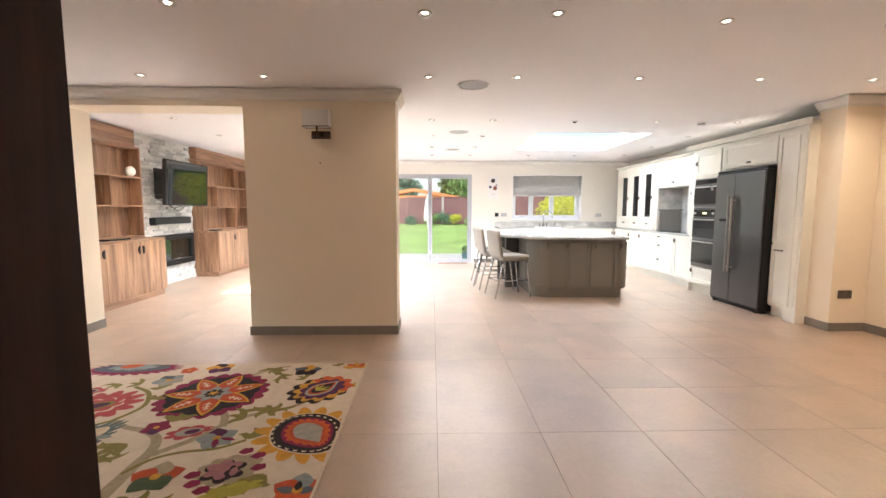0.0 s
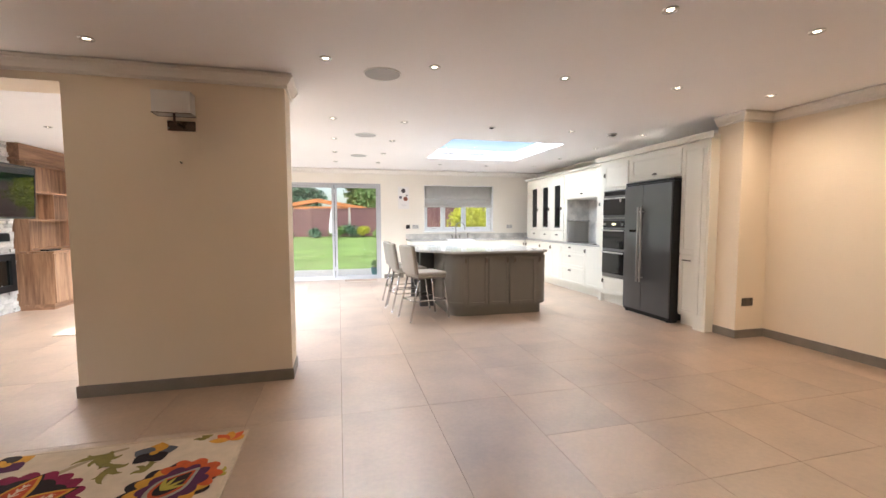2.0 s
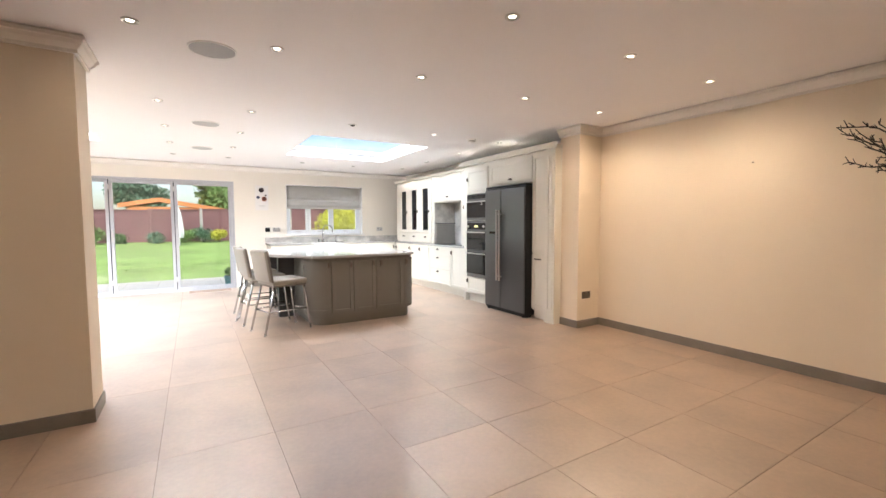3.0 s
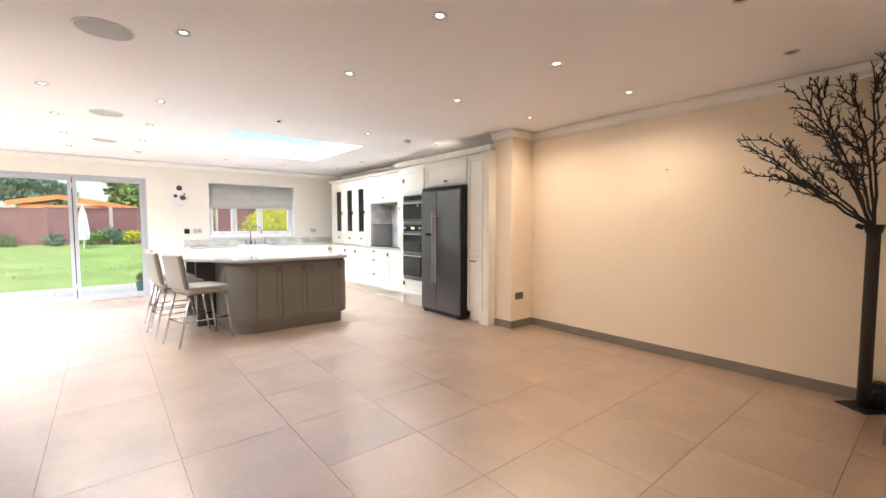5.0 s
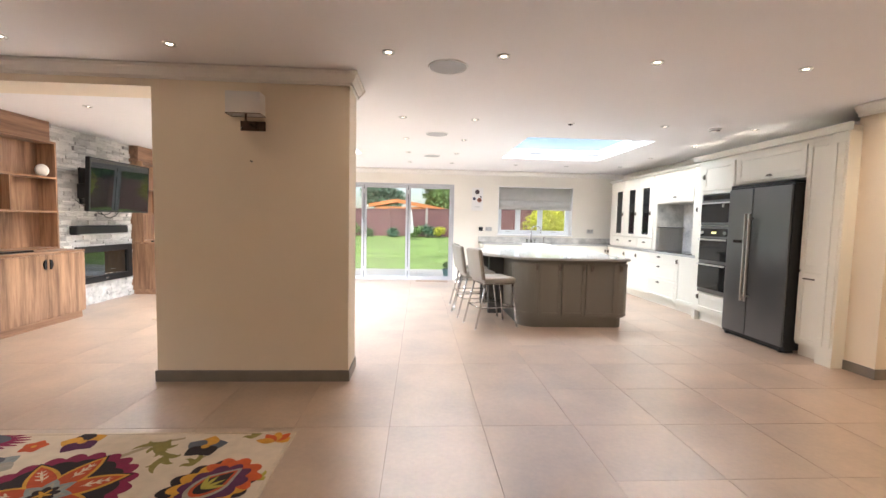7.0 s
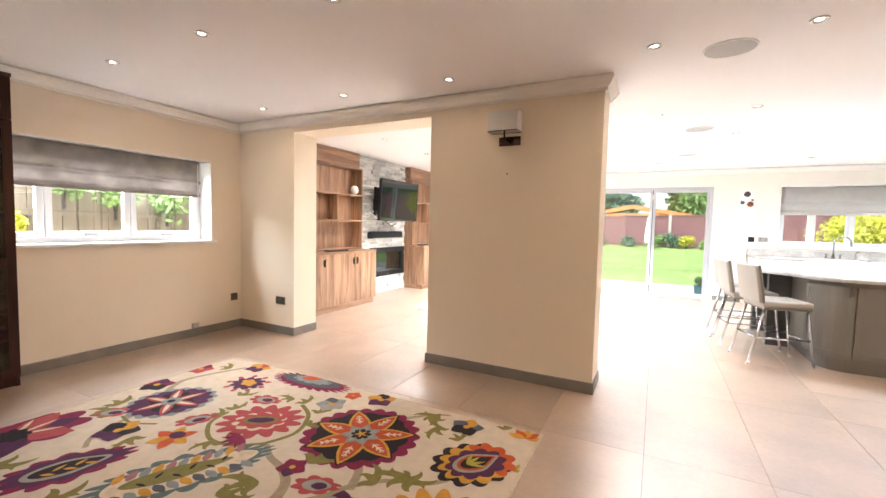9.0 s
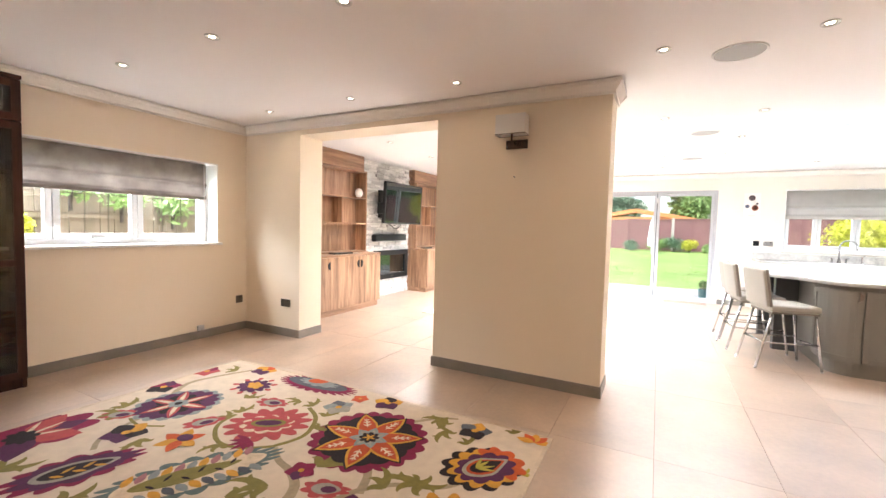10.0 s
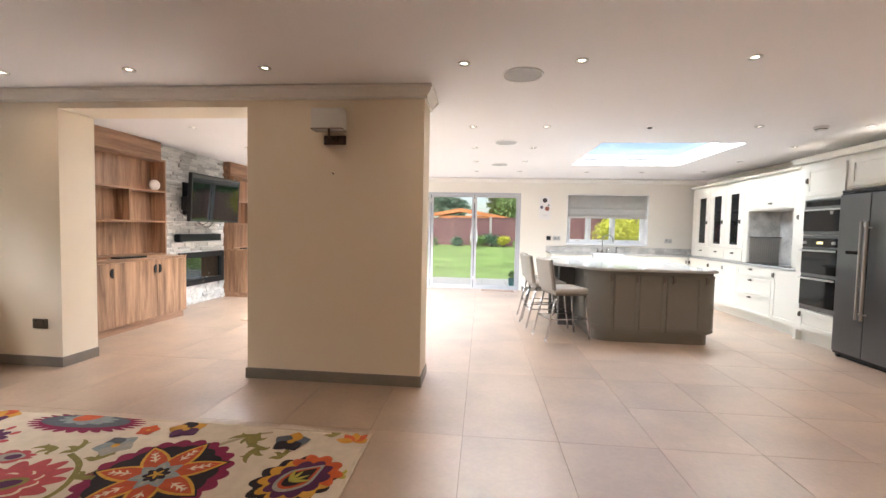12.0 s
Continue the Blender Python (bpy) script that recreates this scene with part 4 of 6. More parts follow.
part("frame", frame_bm(FPF, 7.0, 8.085, 0.315, 0.85, 0.09, 0.0, 0.04, 0.004), BLACK_TRIM, fp)
part("firebox", box(-4.43, -4.374, 7.03, 8.055, 0.34, 0.82), BLACK_TRIM, fp)
part("glass", box(-4.372, -4.364, 7.09, 7.995, 0.405, 0.76), SCREEN, fp, "glossy reflecting glass front")
part("badge", box(-4.334, -4.332, 7.5, 7.56, 0.352, 0.368), CHROME, fp)
# a light rug beyond the opening
lr = thing("lounge_rug", (-2.4, 6.9, 0), "pale patterned rug on the lounge floor", "rug")
part("pile", box(-3.0, -1.3, 6.4, 8.2, 0.001, 0.012, 0.004), RUG_BASE, lr)
bm = bmesh.new()
random.seed(8)
for k in range(40):
    x, y = random.uniform(-2.95, -1.4), random.uniform(6.45, 8.1)
    add_box(bm, x, x + random.uniform(0.05, 0.2), y, y + 0.03, 0.012, 0.0135)
part("pattern", bm, mat("faded_red_wool", (0.38, 0.2, 0.17), 0.95), lr, "faded reddish pattern")


# ---- ceiling fittings ----
def ring_bm(x, y, z0, z1, r0, r1, n=24):
    bm = bmesh.new()
    rows = []
    for r, z in ((r0, z1), (r0, z0 + 0.003), (r0 + 0.004, z0), (r1 - 0.003, z0), (r1, z0 + 0.003), (r1, z1)):
        rows.append([bm.verts.new((x + r * math.cos(2 * math.pi * k / n), y + r * math.sin(2 * math.pi * k / n), z)) for k in range(n)])
    for a, b in zip(rows, rows[1:]):
        for k in range(n):
            bm.faces.new((a[k], a[(k + 1) % n], b[(k + 1) % n], b[k]))
    bmesh.ops.recalc_face_normals(bm, faces=bm.faces)
    return bm


def downlight():
    d = thing("downlight", (0, 0, 0), "small round recessed downlight with a steel rim, lit", "downlight", "ceiling downlights")
    part("rim", ring_bm(0, 0, -0.009, -0.0005, 0.029, 0.044), STEEL, d, smooth=True)
    part("baffle", ring_bm(0, 0, -0.0045, -0.0005, 0.0205, 0.0288, 20), PEWTER, d, "dark inner ring", smooth=True)
    part("lamp", tube((0, 0, -0.0025), (0, 0, -0.0005), 0.020, n=20), BULB, d, "glowing warm lamp face")
    return d


SPOTS = [(-3.45, 2.665), (-2.37, 2.65), (-1.345, 2.68), (0.105, 2.765), (0.895, 2.745), (1.965, 2.815), (3.04, 2.82), (4.07, 2.812)]
SPOTS += [(-3.46, 3.987), (-2.385, 3.97), (-1.33, 3.98), (0.115, 3.957), (0.90, 3.94), (1.978, 3.93), (3.068, 3.93), (4.086, 3.91)]
SPOTS += [(x, y) for y in (5.71, 6.87, 8.02) for x in (0.14, 0.94)]
SPOTS += [(3.12, 5.72), (4.2, 5.72), (4.2, 6.78), (4.2, 7.9), (4.22, 9.0), (0.14, 9.15), (0.95, 9.15), (2.2, 9.15), (3.2, 9.15)]
SPOTS += [(-3.17, 5.72), (-3.2, 6.93), (-3.2, 8.1), (-2.0, 5.72), (-0.9, 5.72), (-3.2, 9.15)]
dl = downlight()
dl.matrix_basis = pose(*SPOTS[0], CEIL)
for x, y in SPOTS[1:]:
    copy_thing(dl, pose(x, y, CEIL))


off = thing("downlight", (3.04, 1.71, CEIL), "small round recessed downlight with a steel rim, unlit", "downlight", "unlit downlights")
off.matrix_basis = Matrix()
part("rim", ring_bm(0, 0, -0.009, -0.0005, 0.029, 0.044), STEEL, off, smooth=True)
part("lamp", tube((0, 0, -0.0025), (0, 0, -0.0005), 0.0285, n=20), PEWTER, off, "dark unlit lamp face")
off.matrix_basis = pose(3.04, 1.71, CEIL)
copy_thing(off, pose(4.08, 1.71, CEIL))


def spot_lamp(x, y, watts, colour):
    data = bpy.data.lights.new("downlight_beam", "SPOT")
    data.energy, data.color, data.spot_size, data.spot_blend, data.shadow_soft_size = watts, colour, radians(168), 1.0, 0.05
    new("downlight_beam", data).matrix_world = pose(x, y, CEIL - 0.02)


WARM = (1.0, 0.785, 0.58)
for x, y in SPOTS:
    if y < 5:
        spot_lamp(x, y, 22 if x > 3.5 else 7 if x > 2.5 else 4 if x > 0 else 1.2 if x > -2 else 3.5, WARM)
    else:
        spot_lamp(x, y, 32 if x < -0.5 else 13 if x < 1.5 and y < 8.5 else 13 if y < 7 else 7, (1.0, 0.96, 0.92))


def ceiling_speaker():
    s = thing("ceiling_speaker", (0, 0, 0), "flat round white ceiling speaker with a mesh grille", "speaker", "ceiling speakers")
    part("rim", ring_bm(0, 0, -0.008, -0.0005, 0.137, 0.148, 40), WHITE_GLOSS, s, smooth=True)
    part("grille", tube((0, 0, -0.005), (0, 0, -0.0005), 0.1365, n=40), mat("grey_speaker_mesh", (0.43, 0.43, 0.44), 0.8, vary=0.06, fine=400), s, "pale grey mesh grille")
    return s


sp = ceiling_speaker()
sp.matrix_basis = pose(0.535, 4.18, CEIL)
for x, y in ((0.55, 6.54), (0.54, 8.34), (0.53, 2.42)):
    copy_thing(sp, pose(x, y, CEIL))
sm = thing("smoke_alarm", (3.74, 5.75, CEIL), "white round smoke alarm on the ceiling", "smoke alarm")
part("base", tube((3.74, 5.75, CEIL - 0.015), (3.74, 5.75, CEIL - 0.001), 0.062, n=28), WHITE_GLOSS, sm, smooth=True)
part("dome", tube((3.74, 5.75, CEIL - 0.045), (3.74, 5.75, CEIL - 0.0152), 0.035, 0.052, n=28), WHITE_GLOSS, sm)
part("vent_band", ring_bm(3.74, 5.75, CEIL - 0.03, CEIL - 0.022, 0.044, 0.05), BLACK_TRIM, sm, "dark vent slots")
ms = thing("ceiling_sensor", (2.03, 5.74, CEIL), "small dark and white ceiling sensor", "sensor")
part("rim", ring_bm(2.03, 5.74, CEIL - 0.01, CEIL - 0.0005, 0.03, 0.048), WHITE_GLOSS, ms)
part("lens", tube((2.03, 5.74, CEIL - 0.018), (2.03, 5.74, CEIL - 0.001), 0.02, 0.029, n=16), BLACK_TRIM, ms, "dark sensor lens")

# rooflight glazing frames
for a, b in (S1, S2):
    rl = thing("rooflight", ((a + b) / 2, 7.455, CEIL + 0.2), "flat glass rooflight in a white upstand", "rooflight")
    part("frame", (lambda q: (add_box(q, a - 0.05, a + 0.04, SF - 0.05, SN + 0.05, CEIL + 0.11, CEIL + 0.16), add_box(q, b - 0.04, b + 0.05, SF - 0.05, SN + 0.05, CEIL + 0.11, CEIL + 0.16), add_box(q, a + 0.04, b - 0.04, SF - 0.05, SF + 0.04, CEIL + 0.11, CEIL + 0.16), add_box(q, a + 0.04, b - 0.04, SN - 0.04, SN + 0.05, CEIL + 0.11, CEIL + 0.16), q)[-1])(bmesh.new()), UPVC, rl)
    p = part("pane", box(a + 0.04, b - 0.04, SF + 0.04, SN - 0.04, CEIL + 0.13, CEIL + 0.14), GLASS, rl, "clear glass pane")
    p.visible_shadow = False


# ---- sockets and small wall things ----
def socket(face, u, z, w, h, label, plate, twin=True):
    s = thing("socket", (0, 0, 0), label, "socket", "wall sockets")
    part("plate", fbox(bmesh.new(), face, u - w / 2, u + w / 2, 0.0006, 0.009, z - h / 2, z + h / 2, 0.003), plate, s)
    for k in ((-0.25, 0.25) if twin else (0,)):
        c = u + k * w
        fc = (face[0], face[1] + face[2] * 0.009, face[2])
        bm = fbox(bmesh.new(), fc, c - 0.014, c - 0.008, 0.0002, 0.001, z - 0.012, z - 0.004)
        fbox(bm, fc, c + 0.008, c + 0.014, 0.0002, 0.001, z - 0.012, z - 0.004)
        fbox(bm, fc, c - 0.003, c + 0.003, 0.0002, 0.001, z + 0.006, z + 0.016)
        part("pin_holes", bm, BLACK_TRIM, s)
        part("switch", fbox(bmesh.new(), fc, c - 0.006, c + 0.006, 0.0002, 0.004, z + 0.021, z + 0.033, 0.001), BLACK_TRIM if plate is not BLACK_TRIM else STEEL, s)
    return s


NIBF, RNF, BWF = ("y", WY, -1), ("y", 4.397, -1), ("y", BY, -1)
socket(NIBF, -3.645, 0.385, 0.147, 0.087, "bronze double socket on the cream nib wall", PEWTER)
socket(RNF, 4.51, 0.397, 0.147, 0.087, "bronze double socket on the wall nib", PEWTER)
socket(LWF, 4.28, 0.375, 0.087, 0.087, "bronze aerial socket on the cream wall", PEWTER, False)
socket(BWF, 1.885, 1.165, 0.147, 0.087, "steel double socket above the worktop", STEEL)
socket(BWF, 4.2, 1.155, 0.147, 0.087, "steel double socket beside the window", STEEL)
sw = thing("light_switch", (0, 0, 0), "black glass light switch plate", "switch")
part("plate", fbox(bmesh.new(), BWF, 1.665, 1.755, 0.0006, 0.01, 1.12, 1.21, 0.003), BLACK_TRIM, sw)
for k in (-0.018, 0.018):
    part("rocker", fbox(bmesh.new(), BWF, 1.71 + k - 0.008, 1.71 + k + 0.008, 0.0102, 0.014, 1.15, 1.18, 0.002), BLACK_TRIM, sw)
cb = thing("cable_outlet", (0, 0, 0), "small grey cable box low on the wall", "outlet")
part("box", fbox(bmesh.new(), LWF, 3.76, 3.83, 0.0006, 0.03, 0.095, 0.15, 0.006), STEEL, cb)
part("gland", tube((LX + 0.03, 3.795, 0.12), (LX + 0.045, 3.795, 0.118), 0.01), STEEL, cb)
solid("wall_nail", tube((-0.958, 4.379, 1.739), (-0.958, 4.352, 1.742), 0.006, 0.004, 8), BLACK_TRIM, "dark picture nail in the pier", "nail")
solid("wall_nail", tube((4.749, 2.755, 1.825), (4.728, 2.755, 1.827), 0.005, 0.004, 8), BLACK_TRIM, "dark picture nail in the cream wall", "nail")

# square shaded wall lamp on the pier
wl = thing("wall_lamp", (-0.945, 4.3, 1.97), "square white fabric wall lamp on a dark bronze plate, unlit", "wall lamp")
SHADE_CLOTH = mat("white_shade_cloth", (0.70, 0.68, 0.66), 0.9, vary=0.04, fine=300, bump=0.3)
BRONZE = mat("dark_polished_bronze", (0.11, 0.075, 0.055), 0.22, metal=0.9, vary=0.1)
bm = box(-1.078, -0.832, 4.205, 4.209, 2.066, 2.222, 0.001)
add_box(bm, -1.078, -0.832, 4.314, 4.318, 2.066, 2.222, 0.001)
add_box(bm, -1.078, -1.074, 4.2095, 4.3135, 2.066, 2.222, 0.001)
add_box(bm, -0.836, -0.832, 4.2095, 4.3135, 2.066, 2.222, 0.001)
shade = part("shade", bm, SHADE_CLOTH, wl, "white square fabric shade")
bm = box(-1.079, -0.831, 4.203, 4.2045, 2.062, 2.069)
add_box(bm, -1.079, -0.831, 4.3185, 4.32, 2.062, 2.069)
add_box(bm, -1.08, -1.0785, 4.203, 4.32, 2.062, 2.069)
add_box(bm, -0.8315, -0.83, 4.203, 4.32, 2.062, 2.069)
part("hem", bm, LEATHER_DARK, shade, "dark hem along the lower edge")
bm = box(-1.073, -0.837, 4.259, 4.264, 2.10, 2.104)
add_box(bm, -0.958, -0.953, 4.21, 4.3135, 2.1045, 2.1085)
part("spider", bm, BRONZE, shade)
part("back_plate", box(-1.037, -0.852, 4.364, 4.379, 1.972, 2.045, 0.003), BRONZE, wl, "dark polished bronze plate")
part("arm", add_tube(tube((-0.955, 4.364, 2.015), (-0.955, 4.262, 2.015), 0.008), (-0.955, 4.262, 2.010), (-0.955, 4.262, 2.10), 0.008), BRONZE, wl, smooth=True)
part("lamp_holder", tube((-0.955, 4.262, 2.085), (-0.955, 4.262, 2.13), 0.016), SHADE_CLOTH, wl)
part("bulb", tube((-0.955, 4.262, 2.131), (-0.955, 4.262, 2.19), 0.014, 0.022), WHITE_GLOSS, wl, "unlit opal bulb")
part("switch", box(-1.03, -1.02, 4.355, 4.3635, 1.985, 1.997, 0.002), CHROME, wl, "tiny chrome switch")

# poster by the garden doors
po = thing("wall_print", (1.6, BY, 1.8), "narrow white print with dark round fruit shapes", "print")
part("sheet", fbox(bmesh.new(), BWF, 1.49, 1.74, 0.0006, 0.014, 1.57, 2.07, 0.002), mat("white_print_paper", (0.78, 0.76, 0.74), 0.4, vary=0.02), po)
PFc = ("y", BY - 0.014, -1)


def disc_on_back(x, z, r, m, name):
    part(name, tube((x, BY - 0.0142, z), (x, BY - 0.0152, z), r, n=20), m, po)


PRINT_DARK = mat("print_dark", (0.05, 0.03, 0.035), 0.4)
PRINT_RED = mat("print_rust", (0.35, 0.12, 0.07), 0.4)
PRINT_BLUE = mat("print_blue", (0.08, 0.09, 0.14), 0.4)
disc_on_back(1.61, 1.98, 0.05, PRINT_DARK, "dark_disc")
disc_on_back(1.66, 1.80, 0.05, PRINT_RED, "rust_disc")
disc_on_back(1.665, 1.81, 0.03, PRINT_DARK, "dark_disc")
disc_on_back(1.545, 1.83, 0.033, PRINT_BLUE, "blue_disc")
disc_on_back(1.69, 1.875, 0.018, PRINT_DARK, "dark_disc")
part("caption_bar", fbox(bmesh.new(), PFc, 1.56, 1.68, 0.0003, 0.001, 1.655, 1.665), STEEL, po, "illegible grey caption line")
part("caption_bar", fbox(bmesh.new(), PFc, 1.585, 1.655, 0.0003, 0.001, 1.635, 1.641), STEEL, po, "illegible grey caption line")

# ---- glass-fronted dark bookcase ----
bk = thing("bookcase", (-4.19, 1.6, 0), "tall dark mahogany bookcase with glass doors", "bookcase")
BX0, BX1 = LX + 0.004, -4.06
BY0, BY1 = 0.96, 2.30
bm = box(BX0, BX1 - 0.03, BY0, BY0 + 0.025, 0, 2.3)
add_box(bm, BX0, BX1 - 0.03, BY1 - 0.025, BY1, 0, 2.3)
part("carcass", bm, DARK_WOOD, bk)
part("back", box(BX0, BX0 + 0.012, BY0 + 0.026, BY1 - 0.026, 0.1, 2.29), DARK_WOOD, bk)
part("top", box(BX0, BX1, BY0 - 0.003, BY1 + 0.003, 2.302, 2.33, 0.004), DARK_WOOD, bk)
part("plinth", box(BX0 + 0.02, BX1 - 0.045, BY0 + 0.026, BY1 - 0.026, 0, 0.098), DARK_WOOD, bk)
for z in (0.1, 0.42, 0.70, 1.0, 1.31, 1.62, 1.97):
    part("shelf", box(BX0 + 0.013, BX1 - 0.05, BY0 + 0.026, BY1 - 0.026, z, z + 0.022), DARK_WOOD, bk)
BKF = ("x", BX1 - 0.03, 1)
ym = (BY0 + BY1) / 2
smoked = clear_glass("smoked_glass", (0.55, 0.5, 0.46))
for a, b in ((BY0, ym), (ym, BY1)):
    for z0, z1 in ((0.08, 1.99), (2.0, 2.295)):
        bm = frame_bm(BKF, a + 0.002, b - 0.002, z0, z1, 0.055, 0.0, 0.024, 0.003)
        if z1 < 2:
            fbox(bm, BKF, a + 0.055, b - 0.055, 0.0, 0.022, 0.93, 0.98, 0.003)
        dr = part("door", bm, DARK_WOOD, bk)
        part("pane", fbox(bmesh.new(), BKF, a + 0.05, b - 0.05, 0.008, 0.012, z0 + 0.05, z1 - 0.05), smoked, dr, "smoky reflecting glass")

# ---- artificial bare tree ----
random.seed(5)
BARK = mat("black_brown_bark", (0.022, 0.016, 0.013), 0.7, vary=0.3, scale=20)
TX, TY = 4.605, 1.32
tr = thing("artificial_tree", (TX, TY, 0), "bare dark artificial tree on a square metal base", "artificial tree")
bm = box(-0.105, 0.105, -0.105, 0.105, 0, 0.01, 0.002)
bmesh.ops.transform(bm, matrix=pose(TX, TY, 0.0, 0, 0, -36), verts=bm.verts)
part("base_plate", bm, BLACK_TRIM, tr, "flat black square metal plate")
part("trunk", tube((TX, TY, 0.0105), (TX, TY, 1.255), 0.038, 0.036, 16), BARK, tr, smooth=True)
part("collar", add_tube(tube((TX, TY, 1.235), (TX, TY, 1.295), 0.042, 0.058, 16), (TX - 0.03, TY + 0.05, 1.275), (TX - 0.045, TY + 0.085, 1.29), 0.02, 0.016, 10), BLACK_TRIM, tr, "black collar that holds the stems", smooth=True)


def stick(bm, a, b, r0, r1, n=5):
    """A thin tapering twig segment."""
    d = b - a
    q = d.to_track_quat("Z", "Y").to_matrix()
    ra, rb = [], []
    for k in range(n):
        u = q @ Vector((math.cos(2 * math.pi * k / n), math.sin(2 * math.pi * k / n), 0))
        ra.append(bm.verts.new(a + u * r0))
        rb.append(bm.verts.new(b + u * r1))
    for k in range(n):
        bm.faces.new((ra[k], ra[(k + 1) % n], rb[(k + 1) % n], rb[k]))
    bm.faces.new(rb)


def inside(p):
    """Keeps a twig clear of the walls behind the tree."""
    return Vector((min(p.x, RX - 0.015), max(p.y, 1.195 if p.x > 3.97 else 0.95), min(p.z, CEIL - 0.05)))


def limb(bm, p, ctrl, end, r, level):
    """A bending limb set with short forked twigs."""
    n = 9 if level == 0 else 5
    last = p
    for k in range(1, n + 1):
        t = k / n
        q = p * (1 - t) ** 2 + ctrl * 2 * t * (1 - t) + end * t * t
        q = inside(q + Vector((random.uniform(-1, 1), random.uniform(-1, 1), random.uniform(-1, 1))) * (0.012 if k < n else 0.0))
        d = q - last
        if d.length < 0.006:
            continue
        stick(bm, last, q, r * (1 - 0.07 * k), r * (1 - 0.07 * (k + 1)))
        d.normalize()
        for _ in range(3 if level else 2):
            w = Vector((random.uniform(-1, 1), random.uniform(-1, 1), random.uniform(-0.5, 1.1))).normalized()
            e = inside(q + (d * 0.75 + w * 0.75).normalized() * random.uniform(0.025, 0.06))
            if (e - q).length > 0.012 and t > 0.3:
                stick(bm, q, e, 0.0034, 0.0028, 4)
        if level == 0 and 0.28 < t < 0.97:
            for _ in range(2 if random.random() < 0.6 else 1):
                w = Vector((random.uniform(-0.8, 0.5), random.uniform(-0.6, 0.9), random.uniform(-0.55, 0.6)))
                reach = random.uniform(0.14, 0.28)
                e = inside(q + (d + w * 0.9).normalized() * reach)
                limb(bm, q, (q + e) / 2 + Vector((0, 0, random.uniform(-0.02, 0.03))), e, r * 0.55, level + 1)
        last = q


top = Vector((TX, TY, 1.285))
STEMS = ((-0.16, 0.66, 0.62, 0.30), (-0.20, 0.56, 0.40, 0.62), (-0.45, 0.50, 0.62, 0.40), (-0.10, 0.40, 0.98, 0.50), (-0.55, 0.25, 0.90, 0.40),
         (0.03, 0.16, 1.04, 0.60), (-0.32, 0.02, 1.00, 0.50), (-0.72, 0.05, 0.55, 0.50))
for dx, dy, dz, early in STEMS:
    bm = bmesh.new()
    out = Vector((dx, dy, 0))
    limb(bm, top + out * 0.03, top + out * 0.42 + Vector((0, 0, dz * early)), top + Vector((dx, dy, dz)), 0.011, 0)
    part("branch", bm, BARK, tr)
lg = thing("cable_light_string", (4.6, 1.27, 0), "bundle of black cable and plug beside the tree", "cable bundle")
for k in range(4):
    bm = bmesh.new()
    prev = None
    for j in range(19):
        a = 2 * math.pi * j / 18
        p = (4.64 + 0.05 * math.cos(a + k), 1.24 + 0.03 * math.cos(a * 2 + k) + 0.015, 0.07 + 0.016 * k + 0.06 * math.sin(a))
        if prev:
            add_tube(bm, prev, p, 0.007, n=6)
        prev = p
    part("coil", bm, BLACK_TRIM, lg)
part("transformer", box(4.60, 4.68, 1.215, 1.285, 0.0, 0.2, 0.02), BLACK_TRIM, lg)


# ---- garden ----
def leaf_clump(bm, c, r, n, size, squash=0.8):
    for _ in range(n):
        v = Vector((random.gauss(0, 1), random.gauss(0, 1), random.gauss(0, 1))).normalized()
        rr = r * (0.35 + 0.65 * random.random() ** 0.5) * (0.85 + 0.5 * noise.noise(v * 1.7 + Vector(c)))
        p = Vector(c) + Vector((v.x * rr, v.y * rr, v.z * rr * squash))
        t = Euler((random.uniform(-1.2, 1.2), random.uniform(-1.2, 1.2), random.uniform(0, 6.3))).to_matrix()
        s = size * random.uniform(0.6, 1.3)
        q = [bm.verts.new(p + t @ Vector(w)) for w in ((-s, 0, 0), (0, -0.5 * s, 0.15 * s), (s, 0, 0), (0, 0.5 * s, 0.15 * s))]
        bm.faces.new(q)


def foliage(name, colour, vary=0.45):
    m = mat(name, colour, 0.7, vary=vary, scale=2.5, fine=12, bump=0.0)
    return m


LEAF_GREEN = foliage("leaf_green", (0.17, 0.28, 0.09))
LEAF_DARK = foliage("leaf_dark_green", (0.10, 0.18, 0.07))
LEAF_YELLOW = foliage("leaf_yellow_green", (0.50, 0.50, 0.06))
LEAF_BLUE = foliage("leaf_blue_green", (0.10, 0.19, 0.12))
LEAF_BRONZE = foliage("leaf_bronze", (0.20, 0.13, 0.03))

bm = bmesh.new()
cols = [-120, -30, -10, 0, 10, 30, 120]
rows = [(-150, -0.1), (10.56, -0.09), (12.62, -0.085), (12.65, -0.06), (16, 0.12), (19, 0.34), (22.3, 0.53), (40, 0.6), (200, 0.6), (900, 0.6)]
gv = [[bm.verts.new((x, y, z if y > 10 else -0.3)) for x in cols] for y, z in rows]
for i in range(len(rows) - 1):
    for j in range(len(cols) - 1):
        bm.faces.new((gv[i][j], gv[i][j + 1], gv[i + 1][j + 1], gv[i + 1][j]))
structure("ground", bm, GRASS, "mown green lawn rising gently to the fence", "lawn")
bm = bmesh.new()
random.seed(11)
for k in range(9000):
    x, y = random.uniform(-7, 5), 12.66 + 9.4 * random.random() ** 1.6
    z = -0.06 + (y - 12.65) * 0.06
    h, a = random.uniform(0.006, 0.016), random.uniform(0, 6.28)
    c, s_ = math.cos(a) * 0.012, math.sin(a) * 0.012
    bm.faces.new([bm.verts.new(v) for v in ((x - c, y - s_, z - 0.02), (x + c, y + s_, z - 0.02), (x + random.uniform(-0.02, 0.02), y, z + h))])
